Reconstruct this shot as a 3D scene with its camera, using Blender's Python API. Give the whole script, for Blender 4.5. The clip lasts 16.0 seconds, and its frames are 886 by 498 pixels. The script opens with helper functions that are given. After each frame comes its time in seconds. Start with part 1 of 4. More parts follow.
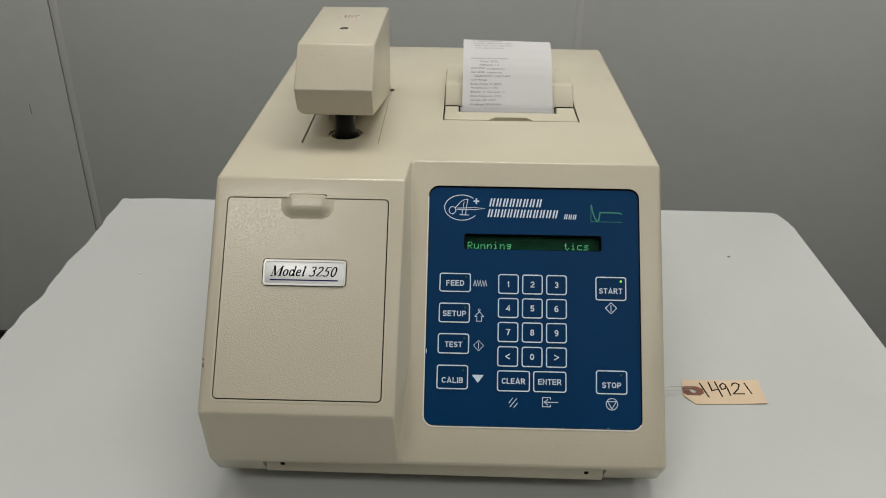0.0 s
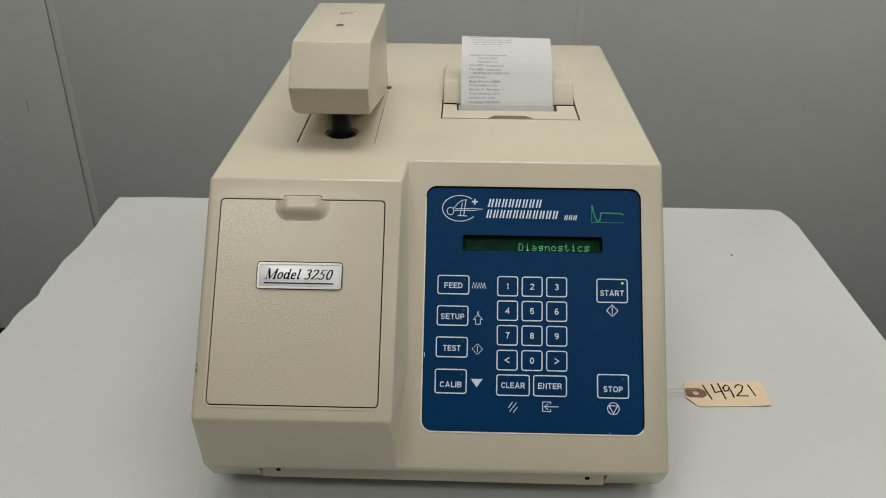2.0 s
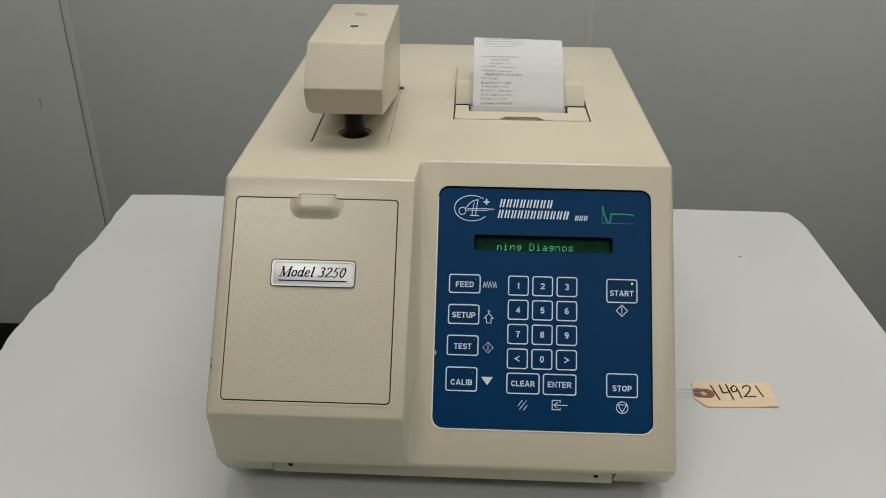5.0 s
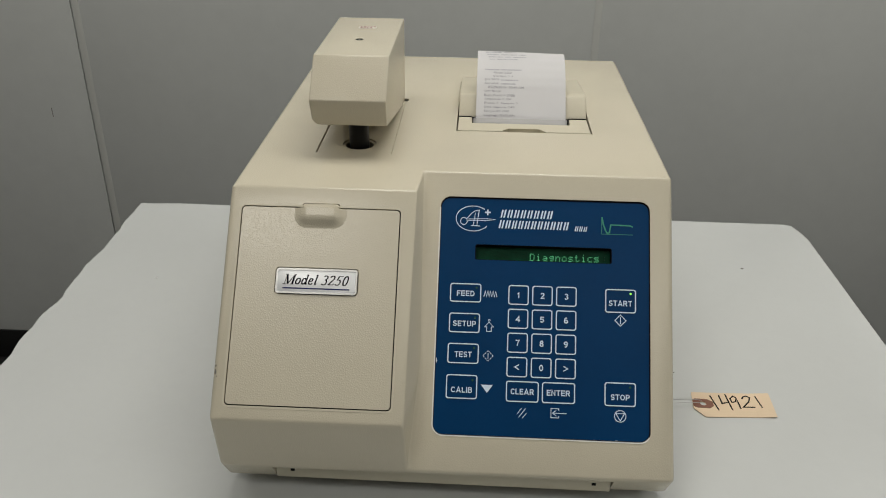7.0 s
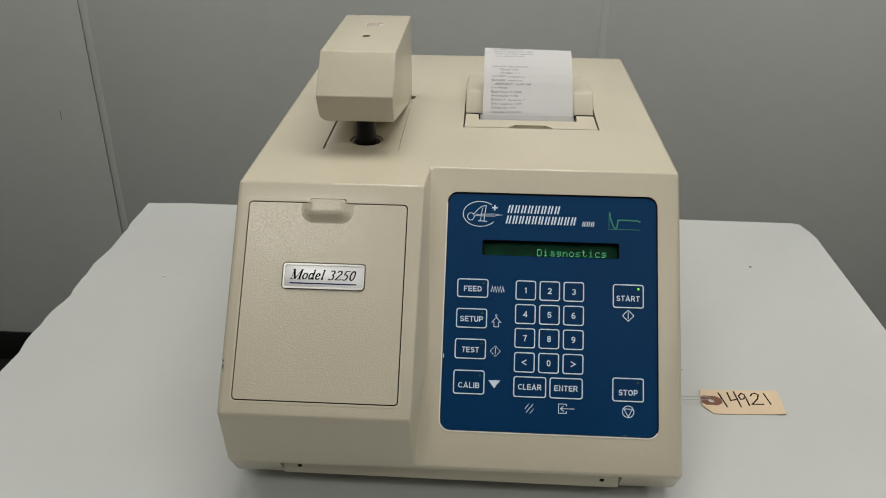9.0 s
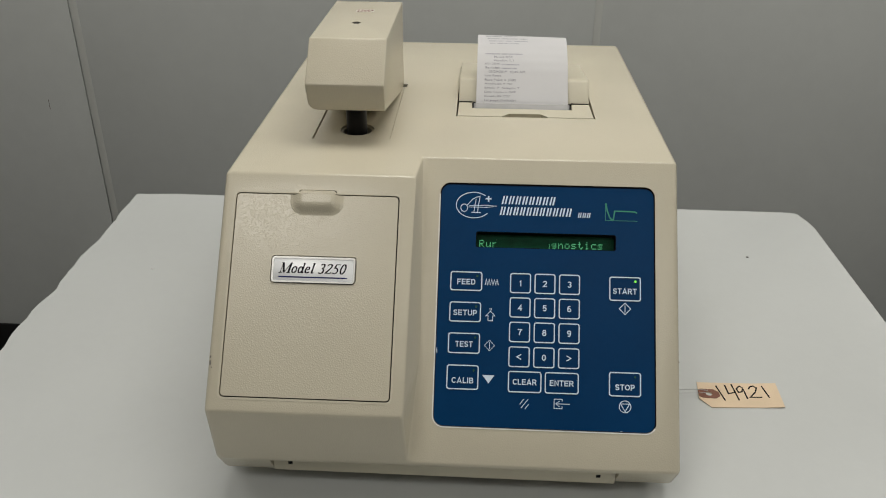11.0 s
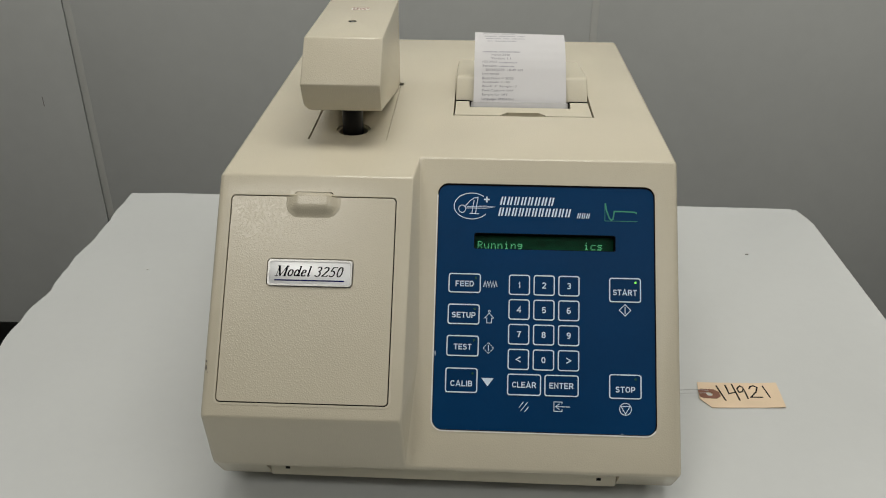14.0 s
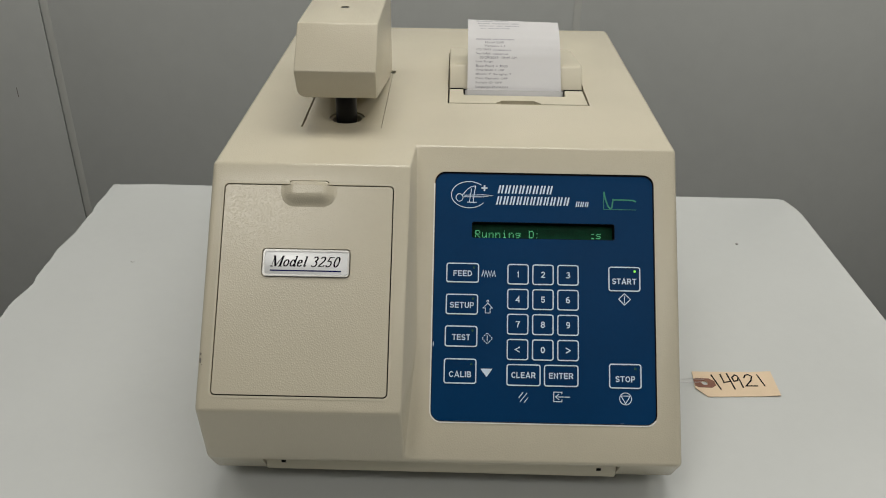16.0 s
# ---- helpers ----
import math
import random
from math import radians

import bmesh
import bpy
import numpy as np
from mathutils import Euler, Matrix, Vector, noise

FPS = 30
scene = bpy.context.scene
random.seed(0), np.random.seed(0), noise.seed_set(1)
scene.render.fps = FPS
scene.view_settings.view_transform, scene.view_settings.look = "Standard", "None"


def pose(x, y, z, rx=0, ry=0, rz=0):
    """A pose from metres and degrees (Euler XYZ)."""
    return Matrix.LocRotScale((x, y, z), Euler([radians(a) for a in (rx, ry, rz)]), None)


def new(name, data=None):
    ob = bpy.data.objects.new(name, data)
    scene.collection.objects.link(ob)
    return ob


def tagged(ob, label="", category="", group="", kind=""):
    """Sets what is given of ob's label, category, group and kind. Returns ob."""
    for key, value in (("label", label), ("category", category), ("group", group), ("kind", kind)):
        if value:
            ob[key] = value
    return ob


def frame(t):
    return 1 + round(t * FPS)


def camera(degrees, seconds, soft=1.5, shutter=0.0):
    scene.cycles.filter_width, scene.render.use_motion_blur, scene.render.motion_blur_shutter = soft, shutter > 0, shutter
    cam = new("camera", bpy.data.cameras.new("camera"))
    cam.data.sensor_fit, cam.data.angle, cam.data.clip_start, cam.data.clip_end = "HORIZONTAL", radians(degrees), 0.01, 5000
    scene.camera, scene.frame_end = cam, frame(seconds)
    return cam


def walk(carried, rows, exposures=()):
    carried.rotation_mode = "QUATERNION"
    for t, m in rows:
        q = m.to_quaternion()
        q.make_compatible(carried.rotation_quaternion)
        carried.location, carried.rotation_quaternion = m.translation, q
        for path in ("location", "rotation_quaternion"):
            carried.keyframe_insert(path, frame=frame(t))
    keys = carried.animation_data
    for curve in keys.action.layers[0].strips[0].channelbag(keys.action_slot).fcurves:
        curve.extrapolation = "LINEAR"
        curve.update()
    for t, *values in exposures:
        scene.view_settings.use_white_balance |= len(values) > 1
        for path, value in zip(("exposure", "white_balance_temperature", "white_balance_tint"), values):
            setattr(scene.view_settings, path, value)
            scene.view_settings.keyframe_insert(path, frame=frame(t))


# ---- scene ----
cam = camera(56.07, 16.0, soft=1.05)
walk(cam, [
    (0.0, pose(0.0141, -0.4793, 0.4738, 61.713, -0.503, 1.522)),
    (0.5, pose(0.0145, -0.4744, 0.4740, 61.615, -0.424, 1.515)),
    (1.0, pose(0.0153, -0.4687, 0.4733, 61.380, -0.344, 1.527)),
    (1.5, pose(0.0160, -0.4656, 0.4720, 61.331, -0.381, 1.557)),
    (2.0, pose(0.0164, -0.4654, 0.4730, 61.311, -0.317, 1.525)),
    (2.5, pose(0.0173, -0.4716, 0.4741, 61.448, -0.344, 1.552)),
    (3.0, pose(0.0193, -0.4734, 0.4769, 61.464, -0.226, 1.578)),
    (3.5, pose(0.0174, -0.4731, 0.4761, 61.466, -0.164, 1.796)),
    (4.0, pose(0.0126, -0.4732, 0.4757, 61.405, -0.305, 2.157)),
    (6.3, pose(0.0133, -0.4711, 0.4774, 61.224, -0.746, 2.051)),
    (6.5, pose(0.0158, -0.4767, 0.4774, 61.586, -0.459, 2.251)),
    (7.0, pose(0.0185, -0.4820, 0.4806, 62.015, -0.587, 2.863)),
    (7.5, pose(0.0243, -0.4872, 0.4839, 62.480, -0.405, 3.164)),
    (8.0, pose(0.0135, -0.4909, 0.4830, 62.843, -0.633, 3.112)),
    (8.5, pose(0.0169, -0.4843, 0.4747, 62.488, -0.451, 3.296)),
    (9.0, pose(0.0185, -0.4849, 0.4737, 62.334, -0.308, 3.244)),
    (11.5, pose(0.0192, -0.4684, 0.4687, 61.379, -0.344, 2.778)),
    (12.0, pose(0.0195, -0.4712, 0.4694, 61.309, -0.238, 2.804)),
    (12.5, pose(0.0183, -0.4723, 0.4707, 61.324, -0.205, 2.761)),
    (13.0, pose(0.0164, -0.4640, 0.4703, 61.166, -0.249, 2.639)),
    (13.5, pose(0.0152, -0.4616, 0.4700, 61.125, -0.238, 2.600)),
    (14.0, pose(0.0178, -0.4609, 0.4712, 61.112, -0.176, 2.496)),
    (14.5, pose(0.0191, -0.4597, 0.4702, 61.024, -0.029, 2.327)),
    (15.0, pose(0.0208, -0.4575, 0.4694, 60.896, 0.014, 2.226)),
    (15.5, pose(0.0197, -0.4595, 0.4688, 60.793, 0.091, 2.199)),
    (16.0, pose(0.0016, -0.4550, 0.4640, 60.671, -0.756, 0.970)),
])
K = 1.285            # metres per unit of the plan below

# ---- world and lamps ----
world = bpy.data.worlds.new("room_air")
world.use_nodes = True
world.node_tree.nodes["Background"].inputs[0].default_value = (0.9, 0.95, 1.0, 1)
world.node_tree.nodes["Background"].inputs[1].default_value = 0.01
scene.world = world


def ceiling_and_fill_lamp(x, y, z, sx, sy, power):
    data = bpy.data.lights.new("ceiling_and_fill_lamp", "AREA")
    data.shape, data.size, data.size_y, data.energy, data.color = "RECTANGLE", sx, sy, power, (1.0, 0.97, 0.90)
    ob = new("ceiling_and_fill_lamp", data)
    ob.location = (x, y, z)
    return ob


ceiling_and_fill_lamp(0.16, 0.30, 1.62, 1.2, 0.5, 14.6)
ceiling_and_fill_lamp(1.75, 0.50, 1.62, 0.6, 1.2, 12.6)
ceiling_and_fill_lamp(-1.45, 0.50, 1.62, 0.6, 1.2, 7.6)
ceiling_and_fill_lamp(-0.58, -0.90, 1.62, 0.5, 0.25, 5.4)
# added fill that brightens the instrument's front faces, no known fixture
ceiling_and_fill_lamp(0.70, -1.30, 1.62, 1.2, 0.6, 5.6)
scene.view_settings.exposure = 0.0


# ---- materials ----
def mat(name, colour, rough=0.5, metal=0.0, grain=0.0, grain_scale=900.0, vary=0.06, vary_scale=14.0, spec=0.5, emit=None, power=0.0, coat=0.0, dots=False):
    """A surface: colour with blotches at two scales, roughness that varies, and a fine relief."""
    m = bpy.data.materials.new(name)
    m.use_nodes = True
    nt = m.node_tree
    b = nt.nodes["Principled BSDF"]
    b.inputs["Metallic"].default_value = metal
    b.inputs["Specular IOR Level"].default_value = spec
    b.inputs["Coat Weight"].default_value = coat
    tc = nt.nodes.new("ShaderNodeTexCoord")

    def noise_at(scale, detail=3.0):
        n = nt.nodes.new("ShaderNodeTexNoise")
        n.inputs["Scale"].default_value, n.inputs["Detail"].default_value = scale, detail
        nt.links.new(tc.outputs["Object"], n.inputs["Vector"])
        return n

    big, small = noise_at(vary_scale), noise_at(vary_scale * 17)
    mixed = nt.nodes.new("ShaderNodeMath")
    mixed.operation = "ADD"
    nt.links.new(big.outputs["Fac"], mixed.inputs[0])
    half = nt.nodes.new("ShaderNodeMath")
    half.operation = "MULTIPLY"
    half.inputs[1].default_value = 0.35
    nt.links.new(small.outputs["Fac"], half.inputs[0])
    nt.links.new(half.outputs[0], mixed.inputs[1])
    ramp = nt.nodes.new("ShaderNodeValToRGB")
    ramp.color_ramp.interpolation = "EASE"
    ramp.color_ramp.elements[0].position, ramp.color_ramp.elements[1].position = 0.30, 1.0
    ramp.color_ramp.elements[0].color = (*[c * (1 - vary) for c in colour], 1)
    ramp.color_ramp.elements[1].color = (*[min(1, c * (1 + vary)) for c in colour], 1)
    nt.links.new(mixed.outputs[0], ramp.inputs["Fac"])
    nt.links.new(ramp.outputs["Color"], b.inputs["Base Color"])
    rr = nt.nodes.new("ShaderNodeMapRange")
    rr.inputs["To Min"].default_value, rr.inputs["To Max"].default_value = max(0.02, rough - 0.03), min(1, rough + 0.03)
    nt.links.new(big.outputs["Fac"], rr.inputs["Value"])
    nt.links.new(rr.outputs["Result"], b.inputs["Roughness"])
    if grain:
        v = nt.nodes.new("ShaderNodeTexVoronoi")
        v.inputs["Scale"].default_value = grain_scale
        v.feature = "SMOOTH_F1"
        nt.links.new(tc.outputs["Object"], v.inputs["Vector"])
        bump = nt.nodes.new("ShaderNodeBump")
        bump.invert = True
        bump.inputs["Strength"].default_value, bump.inputs["Distance"].default_value = grain, 0.0004 if dots else 0.0006
        if dots:
            v.feature = "F1"
            bump.invert = False
            knob = nt.nodes.new("ShaderNodeMapRange")
            knob.interpolation_type = "SMOOTHSTEP"
            knob.inputs["From Min"].default_value, knob.inputs["From Max"].default_value = 0.62, 0.12
            nt.links.new(v.outputs["Distance"], knob.inputs["Value"])
            nt.links.new(knob.outputs["Result"], bump.inputs["Height"])
        else:
            nt.links.new(v.outputs["Distance"], bump.inputs["Height"])
        nt.links.new(bump.outputs["Normal"], b.inputs["Normal"])
    if emit:
        b.inputs["Emission Color"].default_value = (*emit, 1)
        b.inputs["Emission Strength"].default_value = power
    return m


BEIGE = mat("textured_beige_plastic", (0.56, 0.515, 0.405), 0.235, grain=0.15, grain_scale=820, vary=0.03, dots=True)
BEIGE_SMOOTH = mat("smooth_beige_plastic", (0.56, 0.52, 0.41), 0.42, grain=0.15, grain_scale=900, vary=0.03)
BLUE = mat("navy_membrane", (0.001, 0.036, 0.115), 0.34, grain=0.10, grain_scale=2200, vary=0.08, spec=0.09)
BLUE_KEY = mat("navy_key_film", (0.001, 0.032, 0.104), 0.32, grain=0.10, grain_scale=2200, vary=0.08, spec=0.09)
WHITE_INK = mat("white_ink", (0.68, 0.80, 0.94), 0.5, vary=0.03)
EDGE_HIGHLIGHT = mat("pale_edge_highlight", (0.80, 0.80, 0.78), 0.25, vary=0.05)
GREEN_INK = mat("green_ink", (0.03, 0.26, 0.17), 0.5, vary=0.05)
# black trim, also used to paint the shade in gaps, holes and slots
BLACK = mat("black_trim_and_shade", (0.004, 0.004, 0.004), 0.7, spec=0.1)
RUBBER = mat("black_rubber", (0.005, 0.005, 0.006), 0.30, vary=0.2, grain=0.1, spec=0.3)
SILVER = mat("brushed_silver_badge", (0.76, 0.77, 0.78), 0.36, metal=0.35, vary=0.05, vary_scale=40)
BADGE_RIM = mat("grey_silver_rim", (0.50, 0.50, 0.485), 0.3, metal=0.5, vary=0.1, vary_scale=120)
BADGE_INK = mat("black_badge_ink", (0.004, 0.004, 0.007), 0.8, spec=0.05)
BADGE_BLUE = mat("blue_badge_line", (0.004, 0.008, 0.10), 0.8, spec=0.05)
VFD = mat("dark_green_display_glass", (0.003, 0.062, 0.028), 0.35, grain=0.3, grain_scale=1000, vary=0.35, vary_scale=60, spec=0.08)
VFD_ON = mat("lit_display_dot", (0.05, 0.3, 0.15), 0.5, emit=(0.16, 0.85, 0.36), power=0.56)
LED_ON = mat("lit_green_led", (0.05, 0.3, 0.05), 0.3, emit=(0.25, 0.9, 0.08), power=0.9)
LED_OFF = mat("unlit_green_led", (0.004, 0.075, 0.03), 0.3)
PAPER = mat("thermal_paper", (0.575, 0.57, 0.58), 0.62, vary=0.02, vary_scale=30)
PAPER_INK = mat("faded_print", (0.20, 0.20, 0.23), 0.7, vary=0.2, vary_scale=150)
PALE_INK = mat("pale_print", (0.40, 0.40, 0.43), 0.7, vary=0.25, vary_scale=300)
CUTTER = mat("grey_plastic_tear_bar", (0.60, 0.60, 0.60), 0.3, vary=0.05)
CUTTER.node_tree.nodes["Principled BSDF"].inputs["Alpha"].default_value = 0.4
STEEL = mat("dark_screw_steel", (0.45, 0.45, 0.43), 0.35, metal=1.0, vary=0.1)
STICKER = mat("faded_silver_sticker", (0.70, 0.67, 0.60), 0.3, metal=0.2, vary=0.08, vary_scale=200)
STICKER_INK = mat("faded_red_print", (0.40, 0.24, 0.22), 0.5, vary=0.1)
TABLE = mat("white_laminate_sheet", (0.55, 0.567, 0.563), 0.36, grain=0.04, grain_scale=240, vary=0.025, vary_scale=5)
TABLE_LEG = mat("grey_table_steel", (0.30, 0.30, 0.30), 0.45, metal=0.4)
MANILA = mat("manila_card", (0.70, 0.55, 0.39), 0.65, grain=0.1, grain_scale=1500, vary=0.05, vary_scale=40)
REINFORCE = mat("brown_paper_patch", (0.20, 0.085, 0.055), 0.6, vary=0.15, vary_scale=90)
PEN = mat("black_marker", (0.006, 0.006, 0.006), 0.7, vary=0.2, spec=0.1)
WIRE = mat("thin_steel_wire", (0.62, 0.62, 0.63), 0.35, metal=0.8)
WALL = mat("grey_wall_panel", (0.665, 0.685, 0.67), 0.42, grain=0.10, grain_scale=60, vary=0.05, vary_scale=1.6)
# unseen walls, toned down so less light bounces onto the instrument
DIM_WALL = mat("grey_wall_bounce_cut", (0.30, 0.30, 0.295), 0.6, vary=0.05, vary_scale=1.6)
BATTEN = mat("grey_panel_trim", (0.67, 0.68, 0.65), 0.42, vary=0.04, vary_scale=3)
GROOVE = mat("dark_panel_joint", (0.07, 0.065, 0.06), 0.8)
COVE = mat("black_cove_base", (0.01, 0.01, 0.01), 0.5)
FLOOR = mat("dark_vinyl_floor", (0.02, 0.02, 0.02), 0.45, vary=0.15, vary_scale=4)
CEILING = mat("white_ceiling", (0.72, 0.72, 0.70), 0.8, vary=0.04)
DIRT = mat("dark_scuff", (0.20, 0.19, 0.18), 0.8, vary=0.3, vary_scale=200)
PALE = mat("pale_speck", (0.72, 0.72, 0.72), 0.7)


# ---- building helpers ----
def part(name, bm, material, parent=None, label=""):
    """Links a bmesh as one mesh object, under a thing or a part; sizes go from the plan's units to metres."""
    me = bpy.data.meshes.new(name)
    bmesh.ops.scale(bm, vec=(K, K, K), verts=bm.verts)
    bm.normal_update()
    bm.to_mesh(me)
    bm.free()
    me.materials.append(material)
    ob = new(name, me)
    if parent:
        ob.parent = parent
        ob.matrix_parent_inverse = Matrix.Translation(-parent.location)
    if label:
        ob["label"] = label
    return ob


def thing(name, x, y, z, label, category, group="", kind=""):
    ob = new(name)
    ob.location = (x * K, y * K, z * K)
    ob.empty_display_size = 0.02
    return tagged(ob, label, category, group, kind)


def smooth(bm, angle=0.6):
    for f in bm.faces:
        f.smooth = True
    for e in bm.edges:
        if len(e.link_faces) == 2 and e.calc_face_angle(0) > angle:
            e.smooth = False
    return bm


def box(x0, x1, y0, y1, z0, z1, bevel=0.0, m=None, segments=2):
    bm = bmesh.new()
    bmesh.ops.create_cube(bm, size=1)
    for v in bm.verts:
        v.co = Vector((x0 if v.co.x < 0 else x1, y0 if v.co.y < 0 else y1, z0 if v.co.z < 0 else z1))
    if bevel:
        bmesh.ops.bevel(bm, geom=bm.edges[:], offset=bevel, segments=segments, profile=0.5, affect="EDGES")
    return put(bm, m)


def put(bm, m=None):
    if m is not None:
        bmesh.ops.transform(bm, matrix=m, verts=bm.verts)
    return bm


def outline(points, z0, z1, m=None, bevel=0.0):
    """A flat plate with that outline, from z0 to z1."""
    bm = bmesh.new()
    low = [bm.verts.new((x, y, z0)) for x, y in points]
    high = [bm.verts.new((x, y, z1)) for x, y in points]
    bm.faces.new(high)
    bm.faces.new(low[::-1])
    n = len(points)
    for i in range(n):
        bm.faces.new((low[i], low[(i + 1) % n], high[(i + 1) % n], high[i]))
    if bevel:
        bmesh.ops.bevel(bm, geom=[e for e in bm.edges if all(v in high for v in e.verts)], offset=bevel, segments=2, profile=0.5, affect="EDGES")
    bmesh.ops.recalc_face_normals(bm, faces=bm.faces)
    return put(bm, m)


def round_rect(u0, u1, v0, v1, r, steps=5):
    points = []
    for cx, cy, a0 in ((u1 - r, v1 - r, 0), (u0 + r, v1 - r, 90), (u0 + r, v0 + r, 180), (u1 - r, v0 + r, 270)):
        for i in range(steps + 1):
            a = radians(a0 + 90 * i / steps)
            points.append((cx + r * math.cos(a), cy + r * math.sin(a)))
    return points


def ring(outer, inner, z0, z1, m=None):
    """A frame between two outlines with as many points each."""
    bm = bmesh.new()
    n = len(outer)
    loops = [[bm.verts.new((x, y, z)) for x, y in pts] for pts, z in ((outer, z0), (outer, z1), (inner, z1), (inner, z0))]
    for k in range(4):
        a, b = loops[k], loops[(k + 1) % 4]
        for i in range(n):
            j = (i + 1) % n
            bm.faces.new((a[i], a[j], b[j], b[i]))
    bmesh.ops.recalc_face_normals(bm, faces=bm.faces)
    return put(bm, m)


def disc(cx, cy, r, z0, z1, m=None, n=24, ry=None, bevel=0.0):
    return outline([(cx + r * math.cos(2 * math.pi * i / n), cy + (ry or r) * math.sin(2 * math.pi * i / n)) for i in range(n)], z0, z1, m, bevel)


def stroke(points, width, z0, z1, m=None, closed=False):
    """A line of that width along the points, as a flat bar with mitred corners."""
    pts = [Vector(p) for p in points]
    n = len(pts)
    left, right = [], []
    for i, p in enumerate(pts):
        before = pts[i - 1] if (i or closed) else None
        after = pts[(i + 1) % n] if (i < n - 1 or closed) else None
        d1 = (p - before).normalized() if before is not None else (after - p).normalized()
        d2 = (after - p).normalized() if after is not None else d1
        d = (d1 + d2).normalized() if (d1 + d2).length > 1e-6 else d1
        s = Vector((-d.y, d.x)) * (width / 2) / max(0.45, d.dot(d1))
        left.append(p + s)
        right.append(p - s)
    bm = bmesh.new()
    quad = [[bm.verts.new((q.x, q.y, z)) for q in side] for side, z in ((left, z1), (right, z1), (right, z0), (left, z0))]
    for i in range(n if closed else n - 1):
        j = (i + 1) % n
        for k in range(4):
            a, b = quad[k], quad[(k + 1) % 4]
            bm.faces.new((a[i], b[i], b[j], a[j]))
    if not closed:
        bm.faces.new([q[0] for q in quad])
        bm.faces.new([q[-1] for q in quad][::-1])
    bmesh.ops.recalc_face_normals(bm, faces=bm.faces)
    return put(bm, m)


def join(*bms):
    out = bms[0]
    for b in bms[1:]:
        me = bpy.data.meshes.new("joined")
        b.to_mesh(me)
        b.free()
        out.from_mesh(me)
        bpy.data.meshes.remove(me)
    return out


def carve(bm, cutters, operation="DIFFERENCE"):
    """Cuts the cutters out of a closed bmesh, one after another."""
    for c in cutters:
        obs = []
        for b in (bm, c):
            me = bpy.data.meshes.new("carving")
            b.to_mesh(me)
            b.free()
            obs.append(new("carving", me))
        mod = obs[0].modifiers.new("cut", "BOOLEAN")
        mod.operation, mod.object, mod.solver = operation, obs[1], "EXACT"
        bpy.context.view_layer.update()
        done = bpy.data.meshes.new_from_object(obs[0].evaluated_get(bpy.context.evaluated_depsgraph_get()))
        bm = bmesh.new()
        bm.from_mesh(done)
        bpy.data.meshes.remove(done)
        for ob in obs:
            me = ob.data
            bpy.data.objects.remove(ob)
            bpy.data.meshes.remove(me)
    return bm


def lettering(text, u0, u1, v0, v1, z0, z1, m=None, lean=0.0, weight=0.0):
    """Writing fitted into a rectangle of a plane, as a thin raised mesh; weight thickens its strokes."""
    data = bpy.data.curves.new("lettering", "FONT")
    data.body, data.size, data.shear, data.extrude, data.resolution_u = text, 1.0, lean, 0.05, 3
    ob = new("lettering", data)
    bpy.context.view_layer.update()
    me = bpy.data.meshes.new_from_object(ob.evaluated_get(bpy.context.evaluated_depsgraph_get()))
    bm = bmesh.new()
    bm.from_mesh(me)
    bpy.data.objects.remove(ob)
    bpy.data.curves.remove(data)
    bpy.data.meshes.remove(me)
    xs, ys = [v.co.x for v in bm.verts], [v.co.y for v in bm.verts]
    ax, bx, ay, by = min(xs), max(xs), min(ys), max(ys)
    for v in bm.verts:
        v.co = Vector((u0 + (u1 - u0) * (v.co.x - ax) / (bx - ax), v0 + (v1 - v0) * (v.co.y - ay) / (by - ay), z1 if v.co.z > 0 else z0))
    if weight:
        left, right = bm.copy(), bm.copy()
        for copy, dx, dz in ((left, -weight, 0.1), (right, weight, 0.2)):
            for v in copy.verts:
                v.co += Vector((dx, 0, dz * (z1 - z0)))
        bm = join(bm, left, right)
    return put(bm, m)


def arc(cx, cy, rx, ry, a0, a1, n=9):
    return [(cx + rx * math.cos(radians(a0 + (a1 - a0) * i / n)), cy + ry * math.sin(radians(a0 + (a1 - a0) * i / n))) for i in range(n + 1)]


